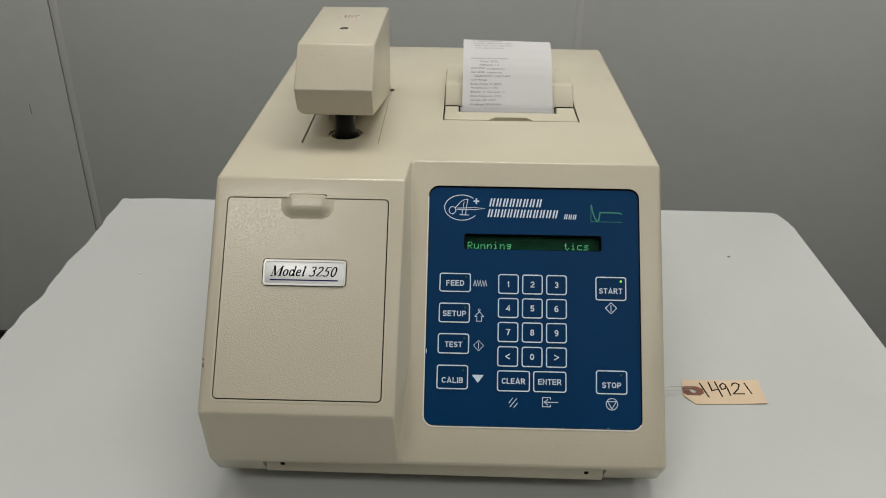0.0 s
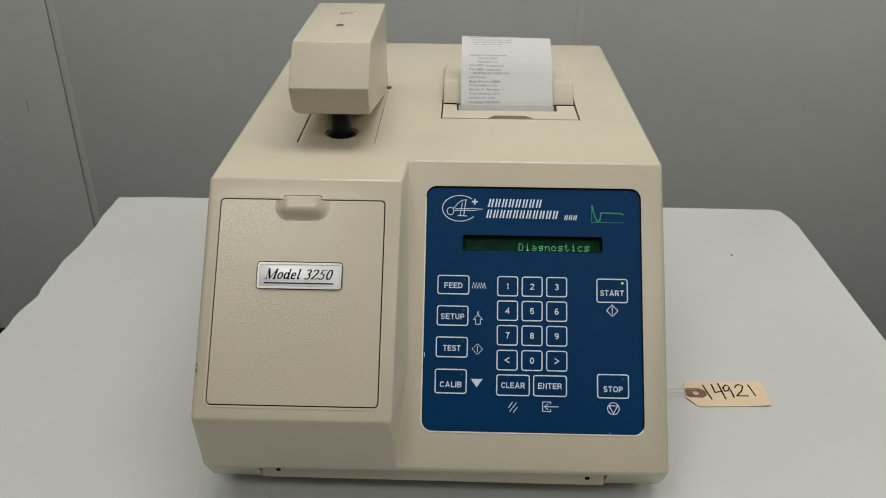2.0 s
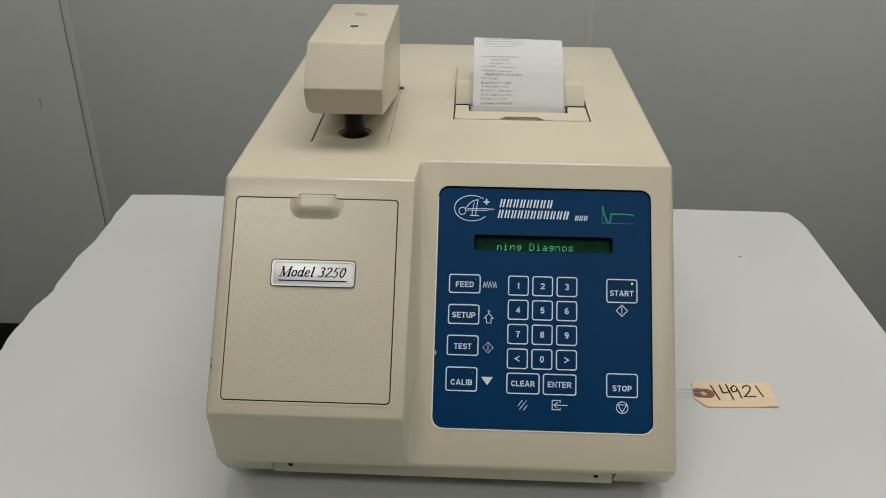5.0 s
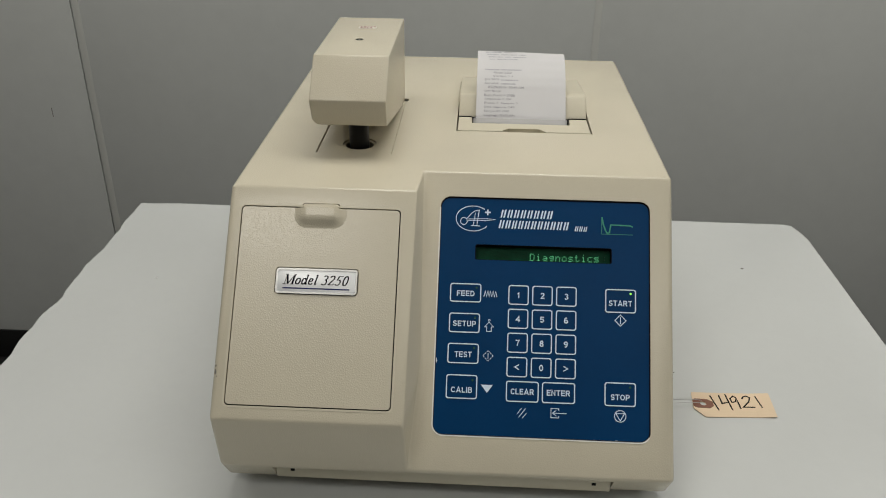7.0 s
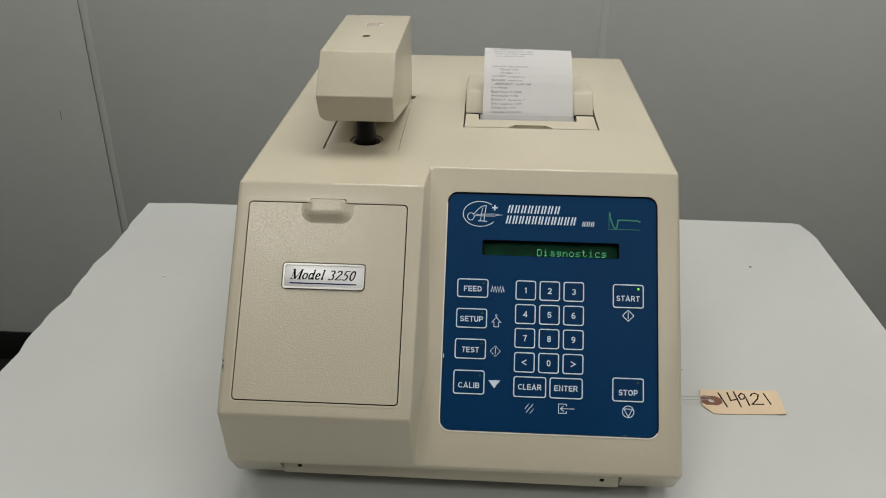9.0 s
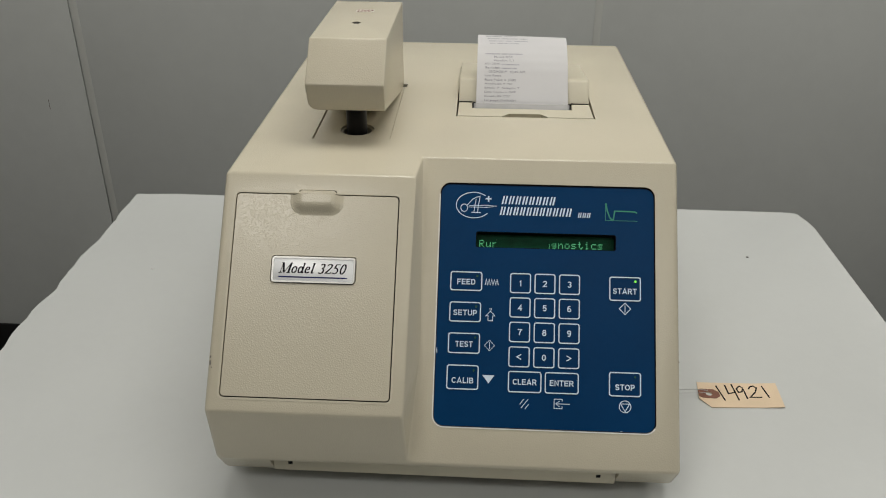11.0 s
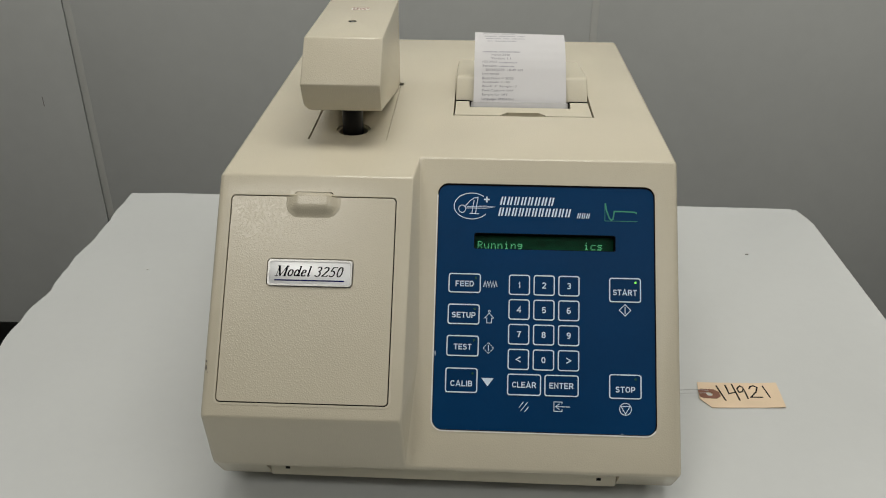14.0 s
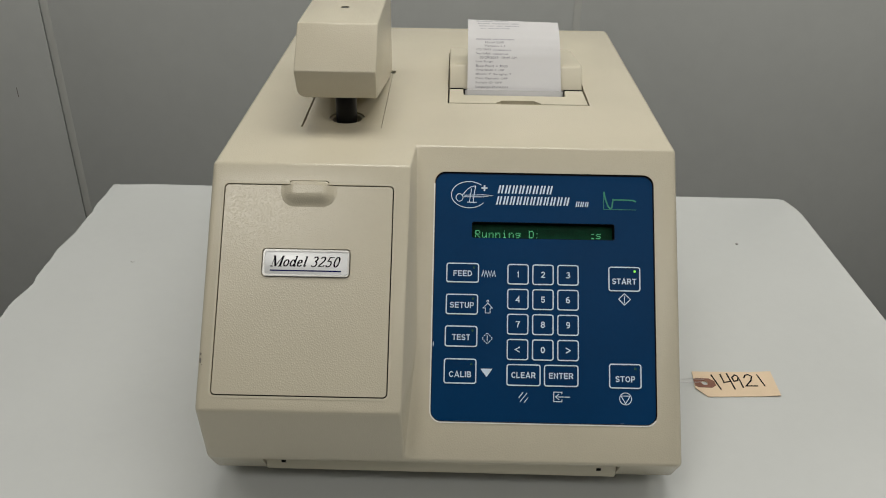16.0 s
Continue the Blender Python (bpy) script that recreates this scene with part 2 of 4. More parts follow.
# bold upright characters as middle lines: their width, then the lines, for a height of 1
SANS = {
    "F": (0.72, [[(0.1, 0.0), (0.1, 0.91), (0.72, 0.91)], [(0.1, 0.5), (0.62, 0.5)]]),
    "E": (0.76, [[(0.76, 0.91), (0.1, 0.91), (0.1, 0.09), (0.76, 0.09)], [(0.1, 0.51), (0.70, 0.51)]]),
    "D": (0.84, [[(0.1, 0.09), (0.1, 0.91), *arc(0.36, 0.5, 0.38, 0.41, 90, -90), (0.02, 0.09)]]),
    "S": (0.78, [arc(0.40, 0.70, 0.29, 0.21, 15, 260) + arc(0.38, 0.29, 0.31, 0.21, 80, -165)]),
    "T": (0.80, [[(0.0, 0.91), (0.80, 0.91)], [(0.40, 0.9), (0.40, 0.0)]]),
    "U": (0.80, [[(0.1, 1.0), (0.1, 0.36), *arc(0.40, 0.36, 0.30, 0.28, 190, 350), (0.70, 0.36), (0.70, 1.0)]]),
    "P": (0.78, [[(0.1, 0.0), (0.1, 0.91), *arc(0.46, 0.67, 0.23, 0.24, 90, -90), (0.1, 0.43)]]),
    "C": (0.84, [arc(0.46, 0.5, 0.36, 0.41, 38, 322, 14)]),
    "A": (0.98, [[(0.09, 0.0), (0.49, 0.98), (0.89, 0.0)], [(0.22, 0.30), (0.76, 0.30)]]),
    "L": (0.70, [[(0.1, 1.0), (0.1, 0.09), (0.70, 0.09)]]),
    "I": (0.20, [[(0.1, 0.0), (0.1, 1.0)]]),
    "B": (0.82, [[(0.1, 0.09), (0.1, 0.91), *arc(0.46, 0.72, 0.23, 0.19, 90, -90), (0.14, 0.53)], [(0.14, 0.52), *arc(0.48, 0.305, 0.25, 0.215, 90, -90), (0.02, 0.09)]]),
    "R": (0.88, [[(0.1, 0.0), (0.1, 0.91), *arc(0.48, 0.69, 0.23, 0.22, 90, -90), (0.1, 0.47)], [(0.44, 0.46), (0.80, 0.0)]]),
    "N": (0.80, [[(0.1, 0.0), (0.1, 0.93), (0.70, 0.07), (0.70, 1.0)]]),
    "O": (0.92, [arc(0.46, 0.5, 0.37, 0.41, 0, 360, 18)]),
    "0": (0.66, [arc(0.33, 0.5, 0.24, 0.42, 0, 360, 16)]),
    "1": (0.48, [[(0.04, 0.68), (0.30, 0.88), (0.30, 0.0)]]),
    "2": (0.66, [arc(0.33, 0.70, 0.24, 0.22, 170, -35) + [(0.10, 0.09), (0.66, 0.09)]]),
    "3": (0.66, [arc(0.33, 0.72, 0.22, 0.20, 160, -90), arc(0.33, 0.29, 0.24, 0.22, 90, -160)]),
    "4": (0.70, [[(0.50, 0.0), (0.50, 0.90), (0.06, 0.30), (0.70, 0.30)]]),
    "5": (0.66, [[(0.60, 0.91), (0.16, 0.91), (0.12, 0.52), *arc(0.33, 0.34, 0.24, 0.26, 115, -160)]]),
    "6": (0.66, [arc(0.33, 0.32, 0.24, 0.24, 0, 360, 14), arc(0.36, 0.5, 0.27, 0.42, 60, 190)]),
    "7": (0.66, [[(0.04, 0.91), (0.60, 0.91), (0.42, 0.60), (0.28, 0.0)]]),
    "8": (0.66, [arc(0.33, 0.72, 0.20, 0.20, 0, 360, 14), arc(0.33, 0.30, 0.24, 0.22, 0, 360, 14)]),
    "9": (0.66, [arc(0.33, 0.68, 0.24, 0.24, 0, 360, 14), arc(0.30, 0.5, 0.27, 0.42, 10, -120)]),
}


def sans_writing(text, u0, u1, v0, v1, z0, z1, m=None):
    """Bold upright writing fitted into a rectangle, its lines as thin raised bars."""
    total = sum(SANS[c][0] for c in text) + 0.15 * (len(text) - 1)
    sx, sy, x, bars = (u1 - u0) / total, v1 - v0, 0.0, []
    for c in text:
        wide, lines = SANS[c]
        for pts in lines:
            done = [(u0 + (x + px) * sx, v0 + py * sy) for px, py in pts]
            ends_meet = len(done) > 12 and math.hypot(done[0][0] - done[-1][0], done[0][1] - done[-1][1]) < 1e-6
            bars.append(stroke(done[:-1] if ends_meet else done, 0.17 * sy, z0, z1 + 0.00001 * (len(bars) % 4), m, ends_meet))
        x += wide + 0.15
    return join(*bars)


# slanted serif characters, drawn with a broad pen: width, then lines of (pen width, points)
SERIF = {
    "M": (1.02, [(0.035, [(0.14, 0.0), (0.14, 0.98)]), (0.11, [(0.15, 1.0), (0.46, 0.03)]), (0.035, [(0.46, 0.03), (0.86, 0.98)]), (0.12, [(0.87, 1.0), (0.87, 0.0)]),
                 (0.03, [(0.02, 0.0), (0.26, 0.0)]), (0.03, [(0.73, 0.0), (1.0, 0.0)]), (0.03, [(0.02, 0.985), (0.16, 0.985)]), (0.03, [(0.86, 0.985), (1.0, 0.985)])]),
    "o": (0.52, [(0.085, arc(0.26, 0.33, 0.19, 0.31, 0, 360, 18))]),
    "d": (0.58, [(0.085, arc(0.24, 0.33, 0.17, 0.31, 20, 340, 14)), (0.095, [(0.45, 1.0), (0.45, 0.06), (0.52, 0.02)]), (0.04, [(0.52, 0.02), (0.58, 0.10)]), (0.04, [(0.36, 0.97), (0.45, 0.97)])]),
    "e": (0.50, [(0.085, [(0.10, 0.30), (0.38, 0.40), *arc(0.25, 0.46, 0.14, 0.18, 10, 150, 6), *arc(0.27, 0.32, 0.19, 0.30, 165, 320, 9)])]),
    "l": (0.30, [(0.10, [(0.15, 1.0), (0.15, 0.06), (0.21, 0.02)]), (0.04, [(0.21, 0.02), (0.29, 0.10)]), (0.04, [(0.06, 0.97), (0.15, 0.97)])]),
    "3": (0.58, [(0.085, arc(0.28, 0.76, 0.17, 0.21, 150, -80, 10) + arc(0.25, 0.27, 0.22, 0.26, 75, -140, 11))]),
    "2": (0.60, [(0.085, arc(0.29, 0.74, 0.19, 0.23, 160, -30, 9) + [(0.08, 0.05)]), (0.06, [(0.06, 0.045), (0.50, 0.045), (0.54, 0.14)])]),
    "5": (0.58, [(0.075, [(0.22, 0.94), (0.12, 0.56), *arc(0.24, 0.30, 0.22, 0.28, 90, -140, 11)]), (0.07, [(0.20, 0.945), (0.54, 0.945)])]),
    "0": (0.58, [(0.085, arc(0.29, 0.49, 0.20, 0.48, 0, 360, 20))]),
    " ": (0.30, []),
}


def serif_writing(text, u0, u1, v0, v1, z0, z1, m=None, lean=0.27):
    """Slanted serif writing fitted into a rectangle: upright lines broad, level lines fine."""
    total = sum(SERIF[c][0] + 0.05 for c in text) + lean
    sx, sy, x, bars = (u1 - u0) / total, v1 - v0, 0.0, []
    for c in text:
        wide, lines = SERIF[c]
        for pen, pts in lines:
            w, h = pen * 0.68, 0.032
            for (ax, ay), (bx, by) in zip(pts, pts[1:]):
                if ay > by:
                    ax, ay, bx, by = bx, by, ax, ay
                if bx >= ax:
                    hull = [(ax - w, ay - h), (ax + w, ay - h), (bx + w, by - h), (bx + w, by + h), (bx - w, by + h), (ax - w, ay + h)]
                else:
                    hull = [(ax - w, ay - h), (ax + w, ay - h), (ax + w, ay + h), (bx + w, by + h), (bx - w, by + h), (bx - w, by - h)]
                bars.append(outline([(u0 + (x + px + lean * py) * sx, v0 + py * sy) for px, py in hull], z0, z1 + 0.00001 * (len(bars) % 6), m))
        x += wide + 0.05
    return join(*bars)


def slope(lean, x, y, z):
    """A face that leans back by that angle: u to the right, v up the slope, h out of it."""
    s, c = math.sin(radians(lean)), math.cos(radians(lean))
    return Matrix(((1, 0, 0, x), (0, s, -c, y), (0, c, s, z), (0, 0, 0, 1)))


PANEL = slope(37.75, 0, 0, 0.0234)          # the control panel's face
FRONT = slope(40.22, 0, -0.0065, 0.0626)    # the sample door's face
TOP = Matrix.Translation((0, 0, 0.1683)) @ pose(0, 0, 0, 0.79, 0, 0)    # the housing's top


# ---- the room ----
XL, XR, YB, YF, ZF, ZC = -2.1, 2.1, 1.14, -2.3, -0.74, 1.30
tagged(part("floor", box(XL, XR, YF, YB, ZF - 0.1, ZF), FLOOR), "dark grey vinyl floor of a plain room", "floor", kind="structure")
tagged(part("ceiling", box(XL, XR, YF, YB, ZC, ZC + 0.1), CEILING), "plain white ceiling", "ceiling", kind="structure")
wall = tagged(part("wall_north", box(XL - 0.1, XR + 0.1, YB + 0.002, YB + 0.1, ZF, ZC), GROOVE), "grey panelled wall with narrow vertical joint strips", "wall", kind="structure")
for x0, x1 in ((XL, -0.7375), (-0.7355, 0.212), (0.2128, 1.16), (1.1608, XR)):
    part("panel", smooth(box(x0, x1, YB - 0.006, YB + 0.002, ZF + 0.06, ZC, 0.0008)), WALL, wall)
for x0 in (-0.7340, 0.2115):
    part("joint_strip", smooth(box(x0, x0 + 0.0125, YB - 0.0069, YB - 0.0058, ZF + 0.07, ZC, 0.0003)), BATTEN, wall, "narrow grey joint strip")
part("scuff", box(-0.8141, -0.8130, YB - 0.0068, YB - 0.0062, -0.166, -0.147), DIRT, wall, "short dark scuff mark")
tagged(part("baseboard", smooth(box(XL, XR, YB - 0.012, YB - 0.0065, ZF, ZF + 0.074, 0.003)), COVE), "black rubber cove base along the wall", "baseboard", kind="structure")
# these three walls stay out of view; their dark tone limits bounce
for name, b in (("wall_west", (XL - 0.1, XL, YF, YB, ZF, ZC)), ("wall_east", (XR, XR + 0.1, YF, YB, ZF, ZC)), ("wall_south", (XL - 0.1, XR + 0.1, YF - 0.1, YF, ZF, ZC))):
    tagged(part(name, box(*b), DIM_WALL), "plain grey wall out of view, darkened to cut bounce light", "wall", kind="structure")


# ---- the table ----
TZ = -0.0065         # the tabletop's height, under the instrument's feet


def build_table():
    table = thing("work_table", 0, 0.1, ZF, "white laminate work table with a ragged cut edge", "table")
    rnd = random.Random(4)
    pts = [(0.3478, -0.38), (0.3478, 0.3851), (0.3468, 0.3973), (0.3412, 0.4171), (0.3336, 0.4184)]
    pts += [(0.3051 - 0.0407 * i, 0.4191 + 0.0004 * i + rnd.uniform(-0.0003, 0.0003)) for i in range(16)]
    pts += [(-0.3391, 0.4229), (-0.3437, 0.4222), (-0.3467, 0.4242), (-0.3488, 0.4232)]
    y = 0.4136
    while y > -0.37:
        wave = 0.0016 * math.sin(y * 61) + 0.0013 * math.sin(y * 143 + 1.0) + rnd.uniform(-0.0007, 0.0007)
        pts.append((-0.3464 + wave, y))
        y -= rnd.uniform(0.007, 0.014)
    pts.append((-0.346, -0.38))
    part("tabletop", smooth(outline(pts, TZ - 0.02, TZ, bevel=0.0012)), TABLE, table, "white tabletop with a ragged edge")
    for x in (-0.30, 0.30):
        for yy in (-0.33, 0.37):
            part("leg", smooth(box(x - 0.018, x + 0.018, yy - 0.018, yy + 0.018, ZF, TZ - 0.02, 0.003)), TABLE_LEG, table)
    return table


build_table()
for name, x, y, r, m, label in (("dirt_speck", 0.2649, 0.3201, 0.0014, DIRT, "tiny dark speck lying on the white tabletop"),
                                ("paper_crumb", -0.2745, 0.2666, 0.0016, PALE, "tiny pale crumb lying on the white tabletop"),
                                ("paper_crumb", -0.3238, 0.0350, 0.0012, DIRT, "tiny grey crumb lying on the white tabletop"),
                                ("dirt_speck", 0.1687, 0.1510, 0.0005, DIRT, "tiny dark speck beside the instrument on the tabletop")):
    bm = disc(x, y, r, TZ, TZ + 0.0006, n=7, ry=r * 0.6)
    tagged(part(name, bm, m), label, "debris")


# ---- the instrument ----
device = thing("laboratory_analyzer", 0, 0.18, TZ, "beige benchtop laboratory analyzer with blue keypad, standing on the white table", "instrument")


def build_housing():
    bm = bmesh.new()
    layer = bm.edges.layers.float.new("bevel_weight_edge")
    V = lambda x, y, z: bm.verts.new((x, y, z))
    xl, xr = -0.1358, 0.1362
    a0, a1 = V(xl, 0.0838, 0.1695), V(-0.0220, 0.0838, 0.1695)
    b0, b1 = V(xl, -0.0065, 0.0626), V(-0.0235, -0.0065, 0.0626)
    c0, c1 = V(xl, 0.0, 0.0225), V(-0.0222, 0.0, 0.0234)
    d1, m1 = V(-0.0200, 0.1135, 0.170), V(-0.0170, 0.0387, 0.0734)
    e1, g1 = V(xr, 0.1135, 0.170), V(xr, 0.0, 0.0234)
    h0, h1 = V(xl, 0.0118, 0.0046), V(xr, 0.0118, 0.0046)
    r0, r1 = V(xl + 0.002, 0.3745, 0.1738), V(xr - 0.002, 0.3745, 0.1738)
    s0, s1 = V(xl, 0.379, 0.0046), V(xr, 0.379, 0.0046)
    for f in ((a0, b0, b1, a1), (b0, c0, c1, b1), (a1, b1, m1), (a1, m1, d1), (b1, c1, m1), (d1, m1, c1, g1, e1),
              (a0, a1, d1, e1, r1, r0), (c0, h0, h1, g1, c1), (h0, s0, s1, h1), (r0, r1, s1, s0), (e1, g1, h1, s1, r1), (a0, r0, s0, h0, c0, b0)):
        bm.faces.new(f)
    bmesh.ops.recalc_face_normals(bm, faces=bm.faces)
    crisp = [{a0, a1}, {b0, b1}, {a1, b1}, {b1, c1}, {c1, g1}, {c0, c1}, {h0, h1}, {d1, e1}, {a1, d1}]
    bevel_edges = [e for e in bm.edges if e.calc_face_angle(0) > 0.12 and set(e.verts) != {a1, m1}]
    sizes = {e: 0.0016 if set(e.verts) in crisp else 0.0034 for e in bevel_edges}
    for e in bevel_edges:
        e[layer] = sizes[e] / 0.0034
    shell = bpy.data.meshes.new("shell")
    bm.to_mesh(shell)
    bm.free()
    ob = new("shell", shell)
    mod = ob.modifiers.new("rounding", "BEVEL")
    mod.limit_method, mod.width, mod.segments = "WEIGHT", 0.0034, 4
    bpy.context.view_layer.update()
    done = bpy.data.meshes.new_from_object(ob.evaluated_get(bpy.context.evaluated_depsgraph_get()))
    bm = bmesh.new()
    bm.from_mesh(done)
    bpy.data.objects.remove(ob)
    bpy.data.meshes.remove(shell)
    bpy.data.meshes.remove(done)
    cut = [outline(round_rect(-0.0084, 0.1222, 0.0221, 0.1693, 0.0063, 8), -0.0022, 0.02, PANEL),
           outline(round_rect(0.0120, 0.1010, 0.1270, 0.1420, 0.001), -0.0125, 0.02, PANEL)]
    door = round_rect(-0.1277, -0.0311, 0.0083, 0.1274, 0.0026)
    cut.append(outline(door, -0.0075, 0.02, FRONT))
    cut.append(outline(round_rect(-0.0909, -0.0680, 0.1190, 0.1299, 0.0018), -0.0075, 0.02, FRONT))
    # the rod's hole, the guide slots, the printer's pocket, the notch over the base
    cut.append(disc(-0.0670, 0.1570, 0.0112, -0.03, 0.02, TOP, n=40))
    cut.append(box(-0.0942, -0.0929, 0.139, 0.252, -0.012, 0.02, m=TOP))
    cut.append(box(-0.0437, -0.0434, 0.139, 0.252, -0.012, 0.02, m=TOP))
    cut.append(box(-0.0490, -0.0416, 0.2470, 0.2532, -0.02, 0.02, m=TOP))
    cut.append(box(-0.0022, 0.0941, 0.1860, 0.300, -0.012, 0.02, m=TOP))
    cut.append(box(-0.1040, 0.1012, -0.02, 0.0112, 0.0, 0.0205))
    bm = carve(bm, cut)
    return part("housing", smooth(bm, 0.5), BEIGE, device, "textured beige plastic housing")


housing = build_housing()
# black insert in place of the slot's own shade
part("slot_shade", box(-0.0489, -0.0417, 0.2471, 0.2531, -0.018, -0.0010, m=TOP), BLACK, device, "black block for the shade in the guide slot")
bm = box(-0.1038, 0.1008, 0.0080, 0.30, 0.0062, 0.0203, 0.0008)
for v in bm.verts:
    if v.co.z < 0.01:
        v.co.z += 0.0010 * (0.1008 - v.co.x) / 0.2046
tray = part("base_tray", smooth(bm), BEIGE_SMOOTH, device, "beige metal base tray with two small holes")
# holes are not cut: black blocks, slightly proud, give their shade
for x, z in ((-0.0935, 0.0133), (0.0906, 0.0120)):
    part("hole", box(x - 0.0014, x + 0.0014, 0.0078, 0.0095, z - 0.0011, z + 0.0011, 0.0003), BLACK, tray, "small hole, its shade drawn as a black block")
for x in (-0.095, 0.095):
    for y in (0.055, 0.320):
        bm = disc(x, y, 0.011, TZ, 0.0052, n=20, bevel=0.001)
        part("rubber_foot", smooth(bm), RUBBER, device, "black rubber foot")
SCRAPE = mat("grey_scrape", (0.16, 0.15, 0.13), 0.8, vary=0.3, vary_scale=300)
part("chip", join(disc(-0.1342, 0.0270, 0.0005, -0.001, 0.0002, FRONT, n=6, ry=0.0016), disc(-0.1343, 0.0305, 0.0004, -0.001, 0.0000, FRONT, n=6, ry=0.0007), disc(-0.1332, 0.0245, 0.0003, -0.001, 0.0002, FRONT, n=6)), SCRAPE, device, "small dark chip in the plastic")


# sample door with its raised finger grip and badge
def build_door():
    bm = outline(round_rect(-0.1270, -0.0318, 0.0090, 0.1267, 0.0021), -0.0062, 0.0002, FRONT)
    bm = carve(bm, [outline(round_rect(-0.0902, -0.0687, 0.1195, 0.1292, 0.0014), -0.0055, 0.0004, FRONT)], "UNION")
    bm = carve(bm, [outline(round_rect(-0.1039, -0.0541, 0.0738, 0.0903, 0.0024), -0.0016, 0.01, FRONT)])
    door = part("sample_door", smooth(bm, 0.5), BEIGE, device, "textured beige door with a raised finger grip")
    # black ring that paints the groove's shade
    part("door_gap_shade", ring(round_rect(-0.1278, -0.0310, 0.0082, 0.1275, 0.0027), round_rect(-0.1268, -0.0320, 0.0092, 0.1265, 0.0019), -0.0074, -0.0022, FRONT), BLACK, device, "black ring for the shade in the gap round the door")
    part("door_seat", smooth(ring(round_rect(-0.1289, -0.0299, 0.0071, 0.1286, 0.0036), round_rect(-0.12775, -0.03105, 0.00825, 0.12745, 0.0027), -0.002, 0.00022, FRONT), 0.5), BEIGE_SMOOTH, device, "smooth lighter lip round the door opening")
    # the finger grip: a bump with a flat crown and a soft flank
    high, flank = 0.0031, 0.0088
    bm = bmesh.new()
    nu, nv = 56, 26
    grid = []
    for i in range(nv + 1):
        row = []
        for j in range(nu + 1):
            u, v = -0.0990 + 0.0390 * j / nu, 0.1110 + 0.0155 * i / nv
            du, dv = max(0.0, abs(u + 0.0795) - 0.0076), max(0.0, 0.1226 - v)
            d = min(1.0, math.hypot(du, dv) / flank)
            row.append(bm.verts.new((u, v, high * (0.5 + 0.5 * math.cos(math.pi * d ** 1.15)) + 0.00015 * (1 if d < 1 else -6))))
        grid.append(row)
    for i in range(nv):
        for j in range(nu):
            bm.faces.new((grid[i][j], grid[i][j + 1], grid[i + 1][j + 1], grid[i + 1][j]))
    for j in range(nu):
        a, b = grid[nv][j], grid[nv][j + 1]
        bm.faces.new((a, b, bm.verts.new((b.co.x, b.co.y, -0.003)), bm.verts.new((a.co.x, a.co.y, -0.003))))
    put(bm, FRONT)
    part("finger_grip", smooth(bm, 1.0), BEIGE, door)
    part("latch_tab", smooth(outline(round_rect(-0.0902, -0.0687, 0.1262, 0.1292, 0.0012), -0.004, 0.0014, FRONT, bevel=0.0006)), BEIGE, door)
    badge = part("badge", smooth(outline(round_rect(-0.1031, -0.0548, 0.0744, 0.0895, 0.0019), -0.0016, 0.0008, FRONT, bevel=0.0011)), SILVER, device, "silver domed model badge")
    part("lettering", serif_writing("Model 3250", -0.0990, -0.0586, 0.0799, 0.0857, 0.0008, 0.00092, FRONT), BADGE_INK, badge, "black slanted lettering")
    part("rim", smooth(ring(round_rect(-0.1031, -0.0548, 0.0744, 0.0895, 0.0019), round_rect(-0.1021, -0.0558, 0.0754, 0.0884, 0.0014), -0.001, 0.0011, FRONT), 0.5), BADGE_RIM, badge, "raised grey silver rim")
    part("underline", outline([(-0.0990, 0.0772), (-0.0592, 0.0772), (-0.0592, 0.0779), (-0.0990, 0.0779)], 0.0008, 0.00092, FRONT), BADGE_BLUE, badge, "dark blue line")


build_door()


# ---- control panel ----
def build_panel():
    bm = outline(round_rect(-0.0078, 0.1215, 0.0227, 0.1684, 0.0058, 8), -0.0021, -0.0009, PANEL)
    bm = carve(bm, [outline(round_rect(0.0141, 0.0988, 0.1295, 0.1393, 0.0012), -0.01, 0.01, PANEL)])
    return part("control_panel", smooth(bm, 0.5), BLUE, device, "dark blue membrane control panel")


panel = build_panel()
# black ring standing in for the shaded gap between panel and housing
part("panel_gap_shade", ring(round_rect(-0.0085, 0.1223, 0.0220, 0.1694, 0.0064, 8), round_rect(-0.0078, 0.1216, 0.0226, 0.1685, 0.0058, 8), -0.0024, -0.0005, PANEL), BLACK, device, "black line round the panel, for the shade in its gap")
# highlight on the recess edge, drawn as a pale strip
HIGHLIGHT_LINE = [(-0.0085, 0.1620)] + [(0.0 - 0.0020 + 0.0065 * math.cos(a), 0.0284 + 0.0065 * math.sin(a)) for a in [radians(180 + 15 * i) for i in range(7)]] \
    + [(0.1157 + 0.0065 * math.cos(a), 0.0284 + 0.0065 * math.sin(a)) for a in [radians(270 + 15 * i) for i in range(5)]]
part("edge_highlight", stroke(HIGHLIGHT_LINE, 0.0007, -0.0012, 0.0003, PANEL), EDGE_HIGHLIGHT, device, "highlight along the panel's lower and left edge, as a thin pale strip")
H0, H1 = -0.0009, -0.0006      # key faces
INK0, INK1 = -0.0006, -0.00048


